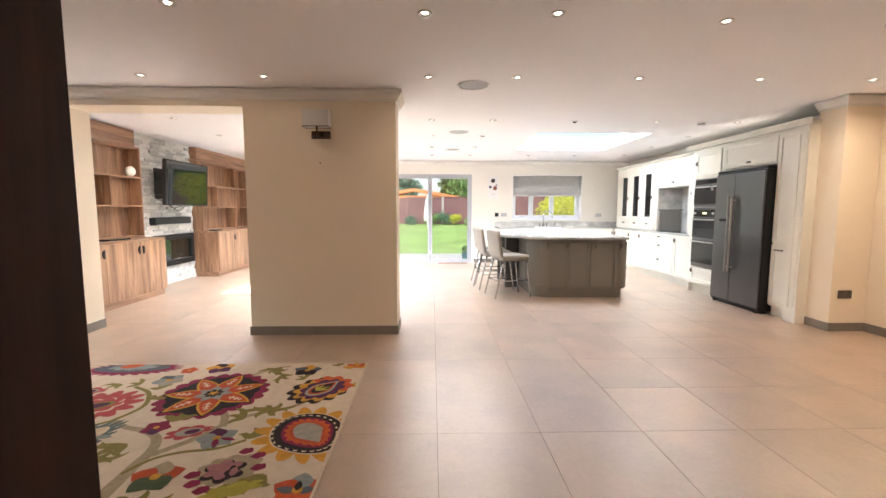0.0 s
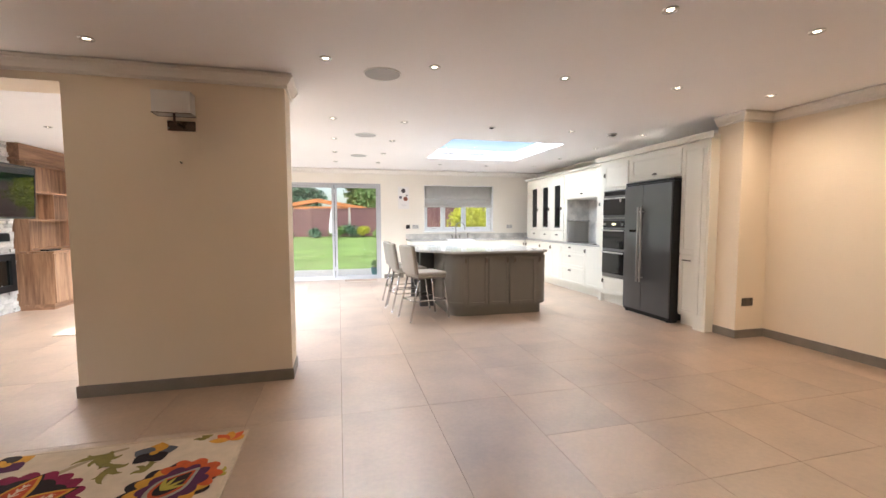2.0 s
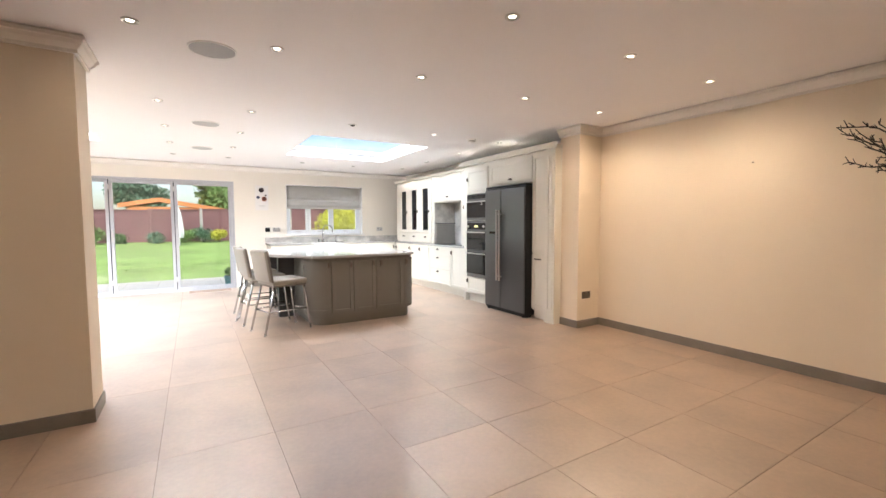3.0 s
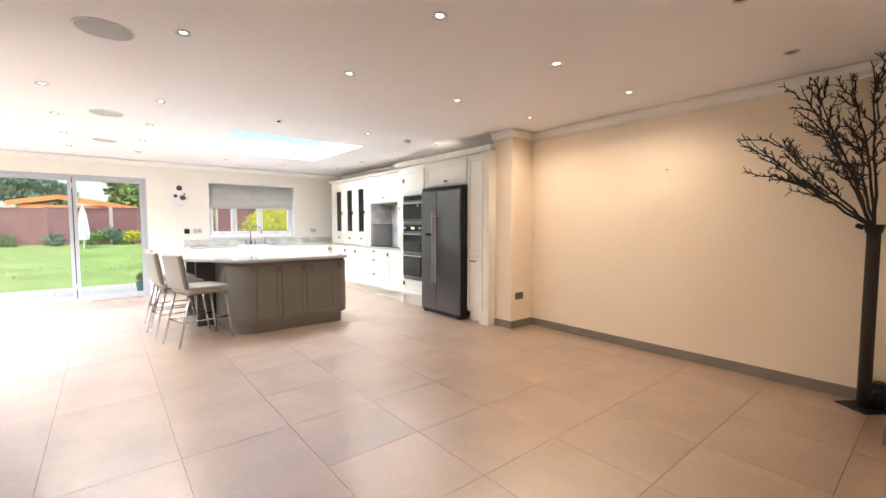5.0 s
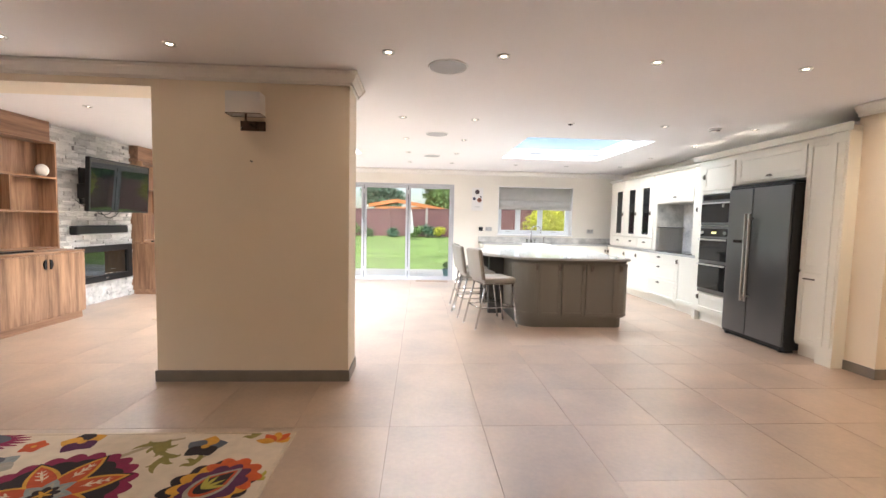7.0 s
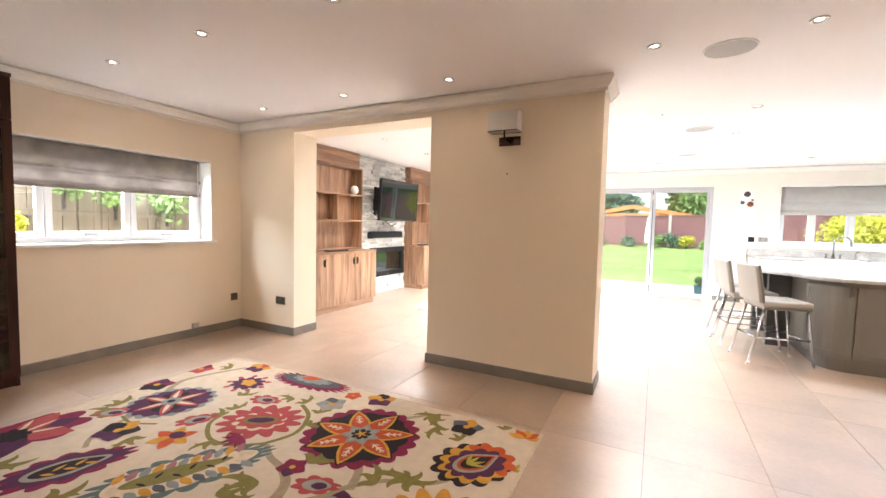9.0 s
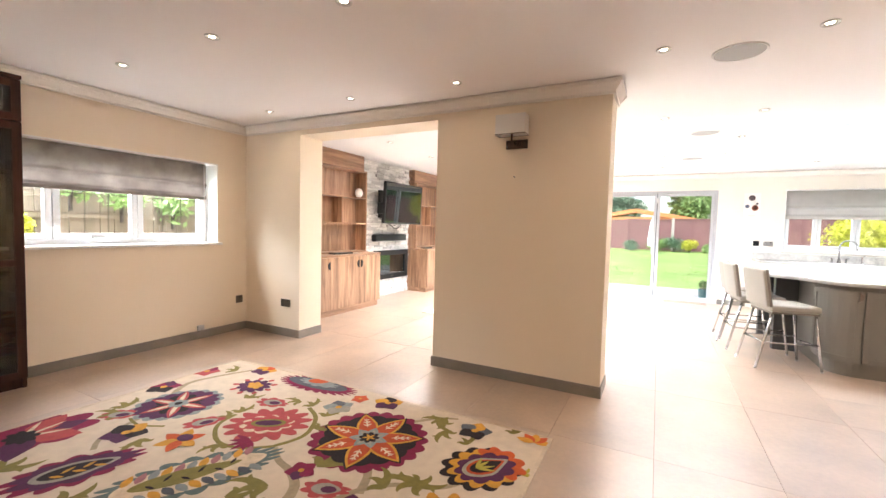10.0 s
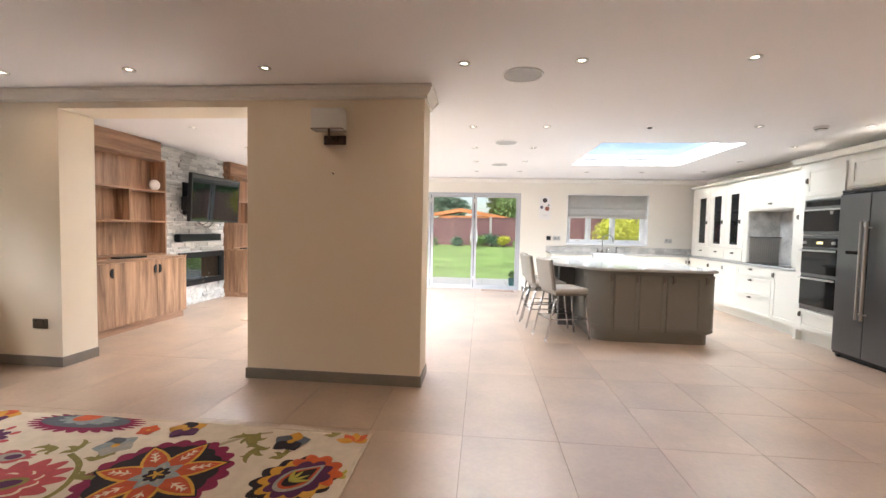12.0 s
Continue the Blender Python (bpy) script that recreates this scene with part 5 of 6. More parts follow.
solid("grass_tufts", bm, GRASS, "short uneven grass blades on the lawn", "grass", kind="stuff")
bm = bmesh.new()
pv = structure("pavement", box(-9, 8, 10.56, 12.66, -0.3, -0.07), GROUT, "pale stone patio outside the garden doors", "patio")
slab = mesh_of("slab", box(0, 0.594, 0, 0.594, -0.068, -0.035, 0.006), PAVING)
for i in range(18):
    for j in range(3):
        o = new("slab", slab)
        o.parent = pv
        o.location = (-6.9 + 0.6 * i, 10.85 + 0.6 * j, 0)
part("threshold_strip", box(-4.9, 5.2, 10.56, 10.84, -0.069, -0.036), PAVING, pv)

# red-brown lap fence with concrete posts
fn = thing("garden_fence", (0, 22.4, 0.5), "red-brown lap-panel garden fence with posts", "fence")
CONC = mat("grey_concrete_post", (0.42, 0.40, 0.38), 0.9)
for k in range(12):
    x = -12.6 + 1.9 * k
    top = 1.86 + 0.10 * (x + 3) / 5
    bm = bmesh.new()
    for j in range(12):
        z0 = 0.55 + j * (top - 0.55) / 12
        add_box(bm, x + 0.06, x + 1.84, 22.38 - 0.012 * (j % 2), 22.41, z0, z0 + (top - 0.55) / 12 + 0.01)
    for u in (0.06, 0.65, 1.25, 1.79):
        add_box(bm, x + u, x + u + 0.05, 22.345, 22.37, 0.55, top)
    add_box(bm, x + 0.05, x + 1.85, 22.33, 22.44, top + 0.008, top + 0.04)
    part("panel", bm, FENCE, fn)
    part("post", box(x - 0.05, x + 0.05, 22.34, 22.44, 0.2, top + 0.06, 0.01), CONC if k % 2 else FENCE, fn)
    part("gravel_board", box(x + 0.06, x + 1.84, 22.38, 22.42, 0.3, 0.545), FENCE, fn)
# side fence seen through the kitchen window
sf = thing("side_fence", (5.2, 15, 0), "red-brown close-board fence behind a yellow shrub", "fence")
for k in range(36):
    y = 11.4 + 0.3 * k
    part("board", box(6.9 - 0.012 * (k % 2), 6.93, y + 0.005, y + 0.298, 0.0, 1.88 + 0.02 * math.sin(k * 2.1)), FENCE, sf)
for z in (0.4, 1.5):
    part("rail", box(6.94, 7.0, 11.4, 22.2, z, z + 0.08), FENCE, sf)

# orange-roofed outbuilding behind the fence
sh = thing("outbuilding", (-1.0, 26, 0.5), "low outbuilding with an orange shallow gable roof", "outbuilding")
part("wall", prism([(-2.3, 25.2), (1.4, 25.2), (1.4, 29), (-2.3, 29)], 0.3, 2.05), mat("pale_render", (0.5, 0.42, 0.34), 0.9), sh)
for xa, za, xb, zb in ((-2.55, 2.26, -0.98, 2.56), (-0.98, 2.56, 1.75, 2.08)):
    bm = bmesh.new()
    vs = [bm.verts.new(v) for v in ((xa, 24.9, za), (xb, 24.9, zb), (xb, 29.2, zb), (xa, 29.2, za))]
    f = bm.faces.new(vs)
    r = bmesh.ops.extrude_face_region(bm, geom=[f])
    bmesh.ops.translate(bm, vec=(0, 0, -0.07), verts=[v for v in r["geom"] if isinstance(v, bmesh.types.BMVert)])
    bmesh.ops.recalc_face_normals(bm, faces=bm.faces)
    part("roof", bm, ROOF_ORANGE, sh)
    bm = bmesh.new()
    vs = [bm.verts.new(v) for v in ((xa, 24.88, za - 0.2), (xb, 24.88, zb - 0.2), (xb, 24.88, zb - 0.0), (xa, 24.88, za - 0.0))]
    f = bm.faces.new(vs)
    r = bmesh.ops.extrude_face_region(bm, geom=[f])
    bmesh.ops.translate(bm, vec=(0, 0.019, 0), verts=[v for v in r["geom"] if isinstance(v, bmesh.types.BMVert)])
    bmesh.ops.recalc_face_normals(bm, faces=bm.faces)
    part("fascia", bm, ROOF_ORANGE, sh)
part("gable", prism([(-2.2, 24.95), (1.0, 24.95), (1.0, 25.19), (-2.2, 25.19)], 1.85, 2.12), ROOF_ORANGE, sh)


def tree(x, y, z, h, r, m, label, seed):
    random.seed(seed)
    t = thing("garden_tree", (x, y, z), label, "tree", "trees behind the fence")
    part("trunk", tube((x, y, z - 0.2), (x + 0.1, y, z + h * 0.6), 0.14, 0.06, 10), BARK, t)
    bm = bmesh.new()
    for k in range(7):
        a = k * 0.9
        add_tube(bm, (x, y, z + h * (0.3 + 0.04 * k)), (x + r * 0.7 * math.cos(a), y + r * 0.6 * math.sin(a), z + h * (0.6 + 0.05 * k)), 0.05, 0.015, 6)
    part("limbs", bm, BARK, t)
    bm = bmesh.new()
    for k in range(16):
        a, rr = random.uniform(0, 6.28), r * random.random() ** 0.5 * 0.8
        leaf_clump(bm, (x + rr * math.cos(a), y + rr * math.sin(a), z + h * random.uniform(0.45, 0.95)), r * random.uniform(0.3, 0.52), 420, 0.13)
    part("crown", bm, m, t)


tree(2.0, 27.5, 0.5, 3.7, 2.2, LEAF_GREEN, "leafy green tree behind the fence", 21)
tree(5.8, 26.0, 0.5, 3.6, 2.0, LEAF_DARK, "dense dark green tree behind the fence", 22)
tree(-5.6, 24.8, 0.5, 3.3, 2.0, LEAF_GREEN, "leafy tree over the fence's end", 23)
tree(-9.0, 25.5, 0.5, 4.0, 2.4, LEAF_DARK, "tall dark tree behind the fence", 24)
tree(-2.4, 33.0, 0.5, 3.6, 2.2, LEAF_BLUE, "far pale green tree beyond the outbuilding", 25)
tree(8.6, 19.5, 0.2, 2.7, 2.0, LEAF_DARK, "dense dark green tree beyond the side fence", 27)
tree(8.4, 23.5, 0.2, 3.0, 2.2, LEAF_DARK, "dense dark green tree beyond the side fence", 28)
tree(9.5, 28.0, 0.5, 3.2, 2.6, LEAF_GREEN, "broad green tree behind the fence", 26)


def shrub(x, y, z, r, m, label, seed, n=420, size=0.05, squash=0.85):
    random.seed(seed)
    s = thing("shrub", (x, y, z), label, "shrub", "border shrubs")
    part("stems", add_tube(tube((x, y, z - 0.1), (x - 0.1 * r, y, z + r), 0.02, 0.01, 6), (x, y, z), (x + 0.3 * r, y, z + 0.8 * r), 0.015, 0.008, 6), BARK, s)
    bm = bmesh.new()
    for k in range(5):
        leaf_clump(bm, (x + random.uniform(-0.5, 0.5) * r, y + random.uniform(-0.3, 0.3) * r, z + r * random.uniform(0.4, 0.9)), r * random.uniform(0.5, 0.75), n // 5, size, squash)
    part("leaves", bm, m, s)


for k, (x, r, m, lb) in enumerate((
        (-5.2, 0.9, LEAF_BRONZE, "bronze-leaved shrub in the border"), (-4.2, 1.0, LEAF_DARK, "dark climbing shrub against the fence"),
        (-3.0, 0.55, LEAF_GREEN, "green shrub against the fence"), (-2.2, 0.45, LEAF_DARK, "low dark shrub in the border"),
        (-0.9, 0.42, LEAF_BLUE, "blue-green shrub in the border"), (0.05, 0.5, LEAF_GREEN, "rounded green shrub in the border"),
        (0.75, 0.52, LEAF_BLUE, "blue-green shrub by the fence"), (1.35, 0.42, LEAF_YELLOW, "yellow-green conifer in the border"),
        (2.0, 0.35, LEAF_GREEN, "small green shrub in the border"))):
    shrub(x, 21.8, 0.48, r, m, lb, 40 + k, 700, 0.055)
shrub(-3.9, 21.9, 1.0, 0.8, LEAF_GREEN, "green climber over the fence top", 60, 900, 0.06)
shrub(-5.6, 21.6, 1.2, 0.8, LEAF_YELLOW, "yellow-leaved tall shrub in the border", 61, 900, 0.06)
shrub(4.62, 14.6, 0.45, 1.05, LEAF_YELLOW, "bright yellow-green shrub outside the kitchen window", 62, 4200, 0.045, 1.0)
shrub(5.8, 18.6, 0.7, 1.0, LEAF_YELLOW, "large yellow-green shrub at the side of the lawn", 65, 4200, 0.06, 1.1)
shrub(3.25, 20.3, 0.85, 0.95, LEAF_YELLOW, "rounded yellow-green shrub before the garden fence", 66, 4200, 0.06, 1.15)
shrub(3.5, 15.0, 0.0, 0.55, LEAF_GREEN, "green shrub outside the kitchen window", 63, 900, 0.05)
par = thing("garden_parasol", (-0.1, 20.5, 0.35), "closed white garden parasol standing on the lawn", "parasol")
part("pole", tube((-0.1, 20.5, 0.3), (-0.1, 20.5, 2.0), 0.022), ALU, par)
bm = bmesh.new()
rings = []
for z, r in ((0.75, 0.15), (0.95, 0.19), (1.3, 0.15), (1.7, 0.10), (1.92, 0.03)):
    rings.append([bm.verts.new((-0.1 + r * (1 if k % 2 else 0.72) * math.cos(math.pi * k / 8), 20.5 + r * (1 if k % 2 else 0.72) * math.sin(math.pi * k / 8), z)) for k in range(16)])
for a, b in zip(rings, rings[1:]):
    for k in range(16):
        bm.faces.new((a[k], a[(k + 1) % 16], b[(k + 1) % 16], b[k]))
bm.faces.new(rings[-1])
part("canopy", bm, mat("white_parasol_cloth", (0.72, 0.72, 0.74), 0.9, vary=0.06, scale=6), par, "folded white cloth canopy")

# things by the garden doors
dm = thing("doormat", (0.62, 10.05, 0), "low pale woven doormat inside the garden doors", "doormat")
part("mat_body", box(0.28, 0.98, 9.9, 10.16, 0.0005, 0.012, 0.003), mat("woven_straw", (0.42, 0.33, 0.27), 0.9, vary=0.2, fine=200, bump=0.5), dm)
for k in range(3):
    part("stripe", box(0.29, 0.97, 9.93 + 0.08 * k, 9.95 + 0.08 * k, 0.0122, 0.0135), mat("straw_stripe", (0.33, 0.2, 0.16), 0.9), dm)
pot = thing("plant_pot", (1.02, 11.15, -0.035), "small grey-green pot with a plant on the patio", "plant pot")
part("pot", tube((1.02, 11.15, -0.034), (1.02, 11.15, 0.16), 0.075, 0.1, 18), mat("glazed_teal_pot", (0.05, 0.16, 0.17), 0.35), pot)
part("soil", tube((1.02, 11.15, 0.15), (1.02, 11.15, 0.166), 0.088, n=18), BARK, pot)
bm = bmesh.new()
random.seed(77)
leaf_clump(bm, (1.02, 11.15, 0.25), 0.13, 120, 0.035)
part("leaves", bm, LEAF_GREEN, pot)

# weathered fence and climbers outside the side window
wf = thing("boundary_fence", (-5.9, 3, 0), "weathered grey-brown boundary fence outside the side window", "fence")
random.seed(13)
for k in range(44):
    y = -0.5 + 0.15 * k
    part("board", box(-5.92 - 0.01 * (k % 2), -5.90, y + 0.004, y + 0.147, -0.2, 1.62 + random.uniform(-0.015, 0.015)), FENCE_PALE, wf)
for z in (0.4, 1.3):
    part("rail", box(-5.90, -5.85, -0.5, 6.1, z, z + 0.07), FENCE_PALE, wf)
for k, (y, z, r) in enumerate(((2.2, 1.5, 0.34), (2.75, 1.22, 0.2), (3.7, 1.6, 0.4), (4.3, 1.5, 0.35), (1.6, 1.6, 0.4), (2.45, 1.62, 0.28), (3.2, 1.66, 0.3), (4.9, 1.6, 0.4), (5.5, 1.5, 0.4))):
    shrub(-5.72, y, z - r * 0.6, r, LEAF_YELLOW if k in (0, 1) else LEAF_GREEN, "leafy climber over the boundary fence", 70 + k, 260, 0.05)


# ---- flowered rug ----
RUG = (-3.30, -0.385, 1.42, 3.545)
rug = thing("flowered_rug", ((RUG[0] + RUG[1]) / 2, (RUG[2] + RUG[3]) / 2, 0), "cream wool rug with large bright tufted flowers", "rug")
part("rug_body", box(RUG[0], RUG[1], RUG[2], RUG[3], 0.0005, 0.011, 0.004), RUG_BASE, rug)


def wool(name, c):
    return mat(name + "_wool", c, 0.95, vary=0.2, scale=30, fine=350, bump=0.6)


W = {n: wool(n, c) for n, c in {
    "magenta": (0.20, 0.008, 0.05), "plum": (0.075, 0.014, 0.06), "black": (0.012, 0.006, 0.009), "orange": (0.50, 0.085, 0.02), "rust": (0.42, 0.065, 0.02),
    "gold": (0.55, 0.27, 0.035), "pink": (0.38, 0.06, 0.065), "cream": (0.62, 0.50, 0.36), "grey": (0.30, 0.28, 0.24), "olive": (0.20, 0.17, 0.045),
    "stem": (0.33, 0.27, 0.18), "teal": (0.10, 0.14, 0.14), "slate": (0.08, 0.09, 0.11), "bluegrey": (0.22, 0.25, 0.25), "mauve": (0.33, 0.14, 0.16), "lime": (0.36, 0.32, 0.05), "green": (0.05, 0.075, 0.035)}.items()}
PATCHES = {}
NOW = ["stem", 0]


def put(colour, pts, layer):
    """A flat tufted patch; pieces of one colour and layer share a mesh."""
    x0, x1, y0, y1 = RUG
    PATCHES.setdefault(tuple(NOW), []).append((colour, layer, [(min(max(x, x0 + 0.01), x1 - 0.01), min(max(y, y0 + 0.01), y1 - 0.01)) for x, y in pts]))


def begin(name):
    """The patches that follow make one tufted motif."""
    NOW[0], NOW[1] = name, NOW[1] + 1


def blob(c, x, y, rx, ry, ang, layer, lobes=0, depth=0.0, n=28, tip=0.0):
    a0 = radians(ang)
    pts = []
    n = max(n, lobes * 6)
    for k in range(n):
        a = 2 * math.pi * k / n
        r = 1 + (depth * abs(math.sin(a * lobes / 2)) - depth / 2 if lobes else 0)
        u, v = rx * r * math.cos(a), ry * r * math.sin(a)
        if tip and u > 0:
            v *= 1 - tip * u / rx
        pts.append((x + u * math.cos(a0) - v * math.sin(a0), y + u * math.sin(a0) + v * math.cos(a0)))
    put(c, pts, layer)


def petal(c, x, y, length, width, ang, layer, start=0.0):
    a0 = radians(ang)
    n = 9
    side = []
    for k in range(n + 1):
        t = k / n
        side.append((start + t * (length - start), width / 2 * math.sin(math.pi * min(1, t ** 0.85)) ** 0.9))
    pts = [(u, v) for u, v in side] + [(u, -v) for u, v in side[-2:0:-1]]
    put(c, [(x + u * math.cos(a0) - v * math.sin(a0), y + u * math.sin(a0) + v * math.cos(a0)) for u, v in pts], layer)


def stem(c, pts, w, layer=1, w2=None):
    """A tapering curved band through the points."""
    begin("stem")
    dense = []
    for i in range(len(pts) - 1):
        p0, p1, p2, p3 = pts[max(0, i - 1)], pts[i], pts[i + 1], pts[min(len(pts) - 1, i + 2)]
        for k in range(7):
            t = k / 7
            dense.append(tuple(0.5 * (2 * p1[d] + (p2[d] - p0[d]) * t + (2 * p0[d] - 5 * p1[d] + 4 * p2[d] - p3[d]) * t * t + (3 * p1[d] - p0[d] - 3 * p2[d] + p3[d]) * t ** 3) for d in (0, 1)))
    dense.append(pts[-1])
    m = len(dense)
    left, right = [], []
    for i in range(m):
        (xa, ya), (xb, yb) = dense[max(0, i - 1)], dense[min(m - 1, i + 1)]
        dx, dy = xb - xa, yb - ya
        q = math.hypot(dx, dy) or 1
        wa = (w + ((w2 if w2 is not None else w) - w) * i / m) / 2
        left.append((dense[i][0] - dy / q * wa, dense[i][1] + dx / q * wa))
        right.append((dense[i][0] + dy / q * wa, dense[i][1] - dx / q * wa))
    put(c, left + right[::-1], layer)


def curl(c, x, y, length, width, ang, bend, layer):
    """A curved leaf that tapers to a hooked tip."""
    n = 10
    px, py, left, right = x, y, [], []
    for k in range(n + 1):
        t = k / n
        a = radians(ang + bend * t * t)
        w = width / 2 * (math.sin(math.pi * (0.12 + 0.88 * t)) ** 0.8 if k < n else 0.04)
        left.append((px - w * math.sin(a), py + w * math.cos(a)))
        right.append((px + w * math.sin(a), py - w * math.cos(a)))
        px, py = px + length / n * math.cos(a), py + length / n * math.sin(a)
    put(c, left + right[::-1], layer)


def sprig(x, y, ang, s, c="olive"):
    begin("leaf_sprig")
    for da, l, bend in ((5, 1.15, 75), (45, 0.8, 110), (-40, 0.85, -95), (100, 0.55, 130)):
        curl(c, x, y, 0.17 * s * l, 0.042 * s, ang + da - bend * 0.35, bend, 2)


def pansy(x, y, s, ang, a, b, c):
    begin("pansy")
    for k, (da, col) in enumerate(((20, a), (90, b), (160, a), (235, c), (305, c))):
        petal(col, x, y, 0.115 * s, 0.105 * s, ang + da, 3)
    blob("gold", x, y, 0.022 * s, 0.022 * s, 0, 4)


# star medallion
begin("star_flower")
sx, sy = -1.36, 2.975
blob("magenta", sx, sy, 0.345, 0.345, 0, 2, 22, 0.10, 130)
blob("black", sx, sy, 0.285, 0.285, 0, 3, 14, 0.08, 84)
for k in range(7):
    a = 80 + 360 / 7 * k
    petal("black", sx, sy, 0.342, 0.156, a, 3)
    petal("gold", sx, sy, 0.325, 0.138, a, 4)
    petal("rust", sx, sy, 0.30, 0.108, a, 5)
    for t, l in ((0.15, 0.04), (0.19, 0.035), (0.225, 0.028)):
        for sg in (1, -1):
            bx, by = sx + t * math.cos(radians(a)), sy + t * math.sin(radians(a))
            petal("cream", bx, by, l, 0.011, a + 42 * sg, 6)
    petal("cream", sx, sy, 0.26, 0.012, a, 6, 0.13)
for k in range(7):
    petal("bluegrey", sx, sy, 0.125, 0.07, 106 + 360 / 7 * k, 7)
    petal("grey", sx, sy, 0.10, 0.03, 106 + 360 / 7 * k, 8)
blob("black", sx, sy, 0.055, 0.055, 0, 9, 8, 0.35, 48)
for k in range(5):
    petal("gold", sx, sy, 0.042, 0.016, 72 * k, 10)
# gold and purple bud near the corner
begin("bud")
bx, by = -0.63, 3.05
blob("black", bx - 0.02, by - 0.02, 0.215, 0.185, 55, 2, 12, 0.2, 90)
blob("gold", bx, by, 0.20, 0.165, 55, 3, 12, 0.25, 90, 0.2)
blob("orange", bx + 0.05, by + 0.07, 0.12, 0.15, 55, 4, 9, 0.3, 60)
blob("plum", bx, by - 0.01, 0.165, 0.125, 55, 5, 10, 0.2, 60)
blob("grey", bx, by, 0.145, 0.085, 55, 6, 0, 0, 30, 0.7)
blob("rust", bx, by, 0.12, 0.068, 55, 7, 0, 0, 30, 0.7)
blob("black", bx, by, 0.1, 0.052, 55, 8, 0, 0, 30, 0.7)
for k in (-40, -15, 15, 40):
    petal("lime", bx - 0.04, by - 0.05, 0.11, 0.022, 55 + k, 9)
sprig(-0.82, 3.2, 100, 0.7)
sprig(-0.47, 3.08, 20, 0.7, "lime")
begin("corner_leaf")
for k in range(5):
    petal("orange" if k % 2 else "gold", -0.47, 3.43, 0.115, 0.06, 20 + 38 * k, 3)
# teardrop paisley at the rug's edge
begin("paisley")
px, py, pa = -0.565, 2.455, -50
blob("gold", px - 0.005, py, 0.285, 0.245, pa, 2, 15, 0.34, 120, 0.2)
blob("cream", px + 0.005, py, 0.247, 0.202, pa, 3, 0, 0, 48, 0.25)
blob("black", px + 0.005, py, 0.238, 0.194, pa, 4, 0, 0, 48, 0.25)
an = radians(pa)
for k in range(26):
    a = 2 * math.pi * k / 26
    u, v = 0.212 * math.cos(a), 0.168 * math.sin(a) * (1 - 0.22 * max(0, math.cos(a)))
    x, y = px + 0.005 + u * math.cos(an) - v * math.sin(an), py + u * math.sin(an) + v * math.cos(an)
    curl("cream", x - 0.012, y, 0.034, 0.011, math.degrees(a) + pa + 50, 210, 5)
blob("magenta", px + 0.008, py, 0.184, 0.142, pa, 5, 0, 0, 44, 0.3)
blob("orange", px + 0.01, py, 0.162, 0.12, pa, 6, 18, 0.16, 108, 0.38)
blob("rust", px + 0.012, py - 0.003, 0.14, 0.098, pa, 7, 0, 0, 40, 0.5)
blob("grey", px + 0.014, py - 0.006, 0.128, 0.08, pa, 8, 0, 0, 40, 0.75)
for k in range(5):
    t = -0.07 + 0.032 * k
    curl("bluegrey", px + 0.014 + t * math.cos(an) - 0.035, py - 0.006 + t * math.sin(an) - 0.02, 0.07, 0.01, 25, -40, 9)
# red scalloped flower
begin("flower")
ex, ey = -2.03, 2.8
blob("pink", ex, ey, 0.235, 0.20, 30, 2, 14, 0.34, 110)
blob("cream", ex, ey - 0.01, 0.155, 0.115, 30, 3, 10, 0.2, 70)
blob("pink", ex, ey, 0.14, 0.1, 30, 4, 9, 0.25, 60)
blob("olive", ex, ey, 0.11, 0.055, 30, 5)
blob("plum", ex, ey, 0.085, 0.035, 30, 6)
for k in range(6):
    petal("magenta", ex + 0.09, ey - 0.2, 0.13, 0.035, 180 + 28 * k, 3)
stem("olive", [(-1.78, 2.62), (-1.72, 2.8), (-1.82, 3.0), (-1.98, 3.1)], 0.03, 1)
stem("olive", [(-1.78, 2.62), (-1.92, 2.52), (-2.1, 2.5), (-2.28, 2.62), (-2.32, 2.78)], 0.028, 1)
for x, y, a in ((-1.74, 2.9, 30), (-1.8, 3.05, 80), (-1.98, 3.12, 120), (-2.3, 2.7, 150), (-2.33, 2.8, 100), (-2.05, 2.5, 260)):
    sprig(x, y, a, 0.8)
# purple daisy
begin("daisy")
fx, fy = -2.8, 2.68
blob("bluegrey", fx, fy, 0.275, 0.24, 60, 2, 18, 0.1, 108)
blob("plum", fx, fy, 0.245, 0.21, 60, 3, 16, 0.12, 96)
blob("black", fx, fy, 0.14, 0.14, 0, 4, 8, 0.3, 60)
for k in range(6):
    petal("pink", fx, fy, 0.23, 0.07, 60 * k + 15, 5)
    petal("cream", fx, fy, 0.2, 0.03, 60 * k + 15, 6)
blob("bluegrey", fx, fy, 0.06, 0.06, 0, 7, 6, 0.3, 36)
blob("black", fx, fy, 0.025, 0.025, 0, 8)
# paisley at the far edge
begin("paisley")
gx, gy = -2.23, 3.44
blob("magenta", gx, gy, 0.34, 0.12, 3, 2, 26, 0.26, 156)
blob("slate", gx - 0.02, gy + 0.015, 0.29, 0.085, 3, 3)
blob("bluegrey", gx - 0.02, gy + 0.035, 0.17, 0.06, 3, 4, 10, 0.3, 60)
blob("orange", gx - 0.05, gy + 0.06, 0.085, 0.045, 20, 5)
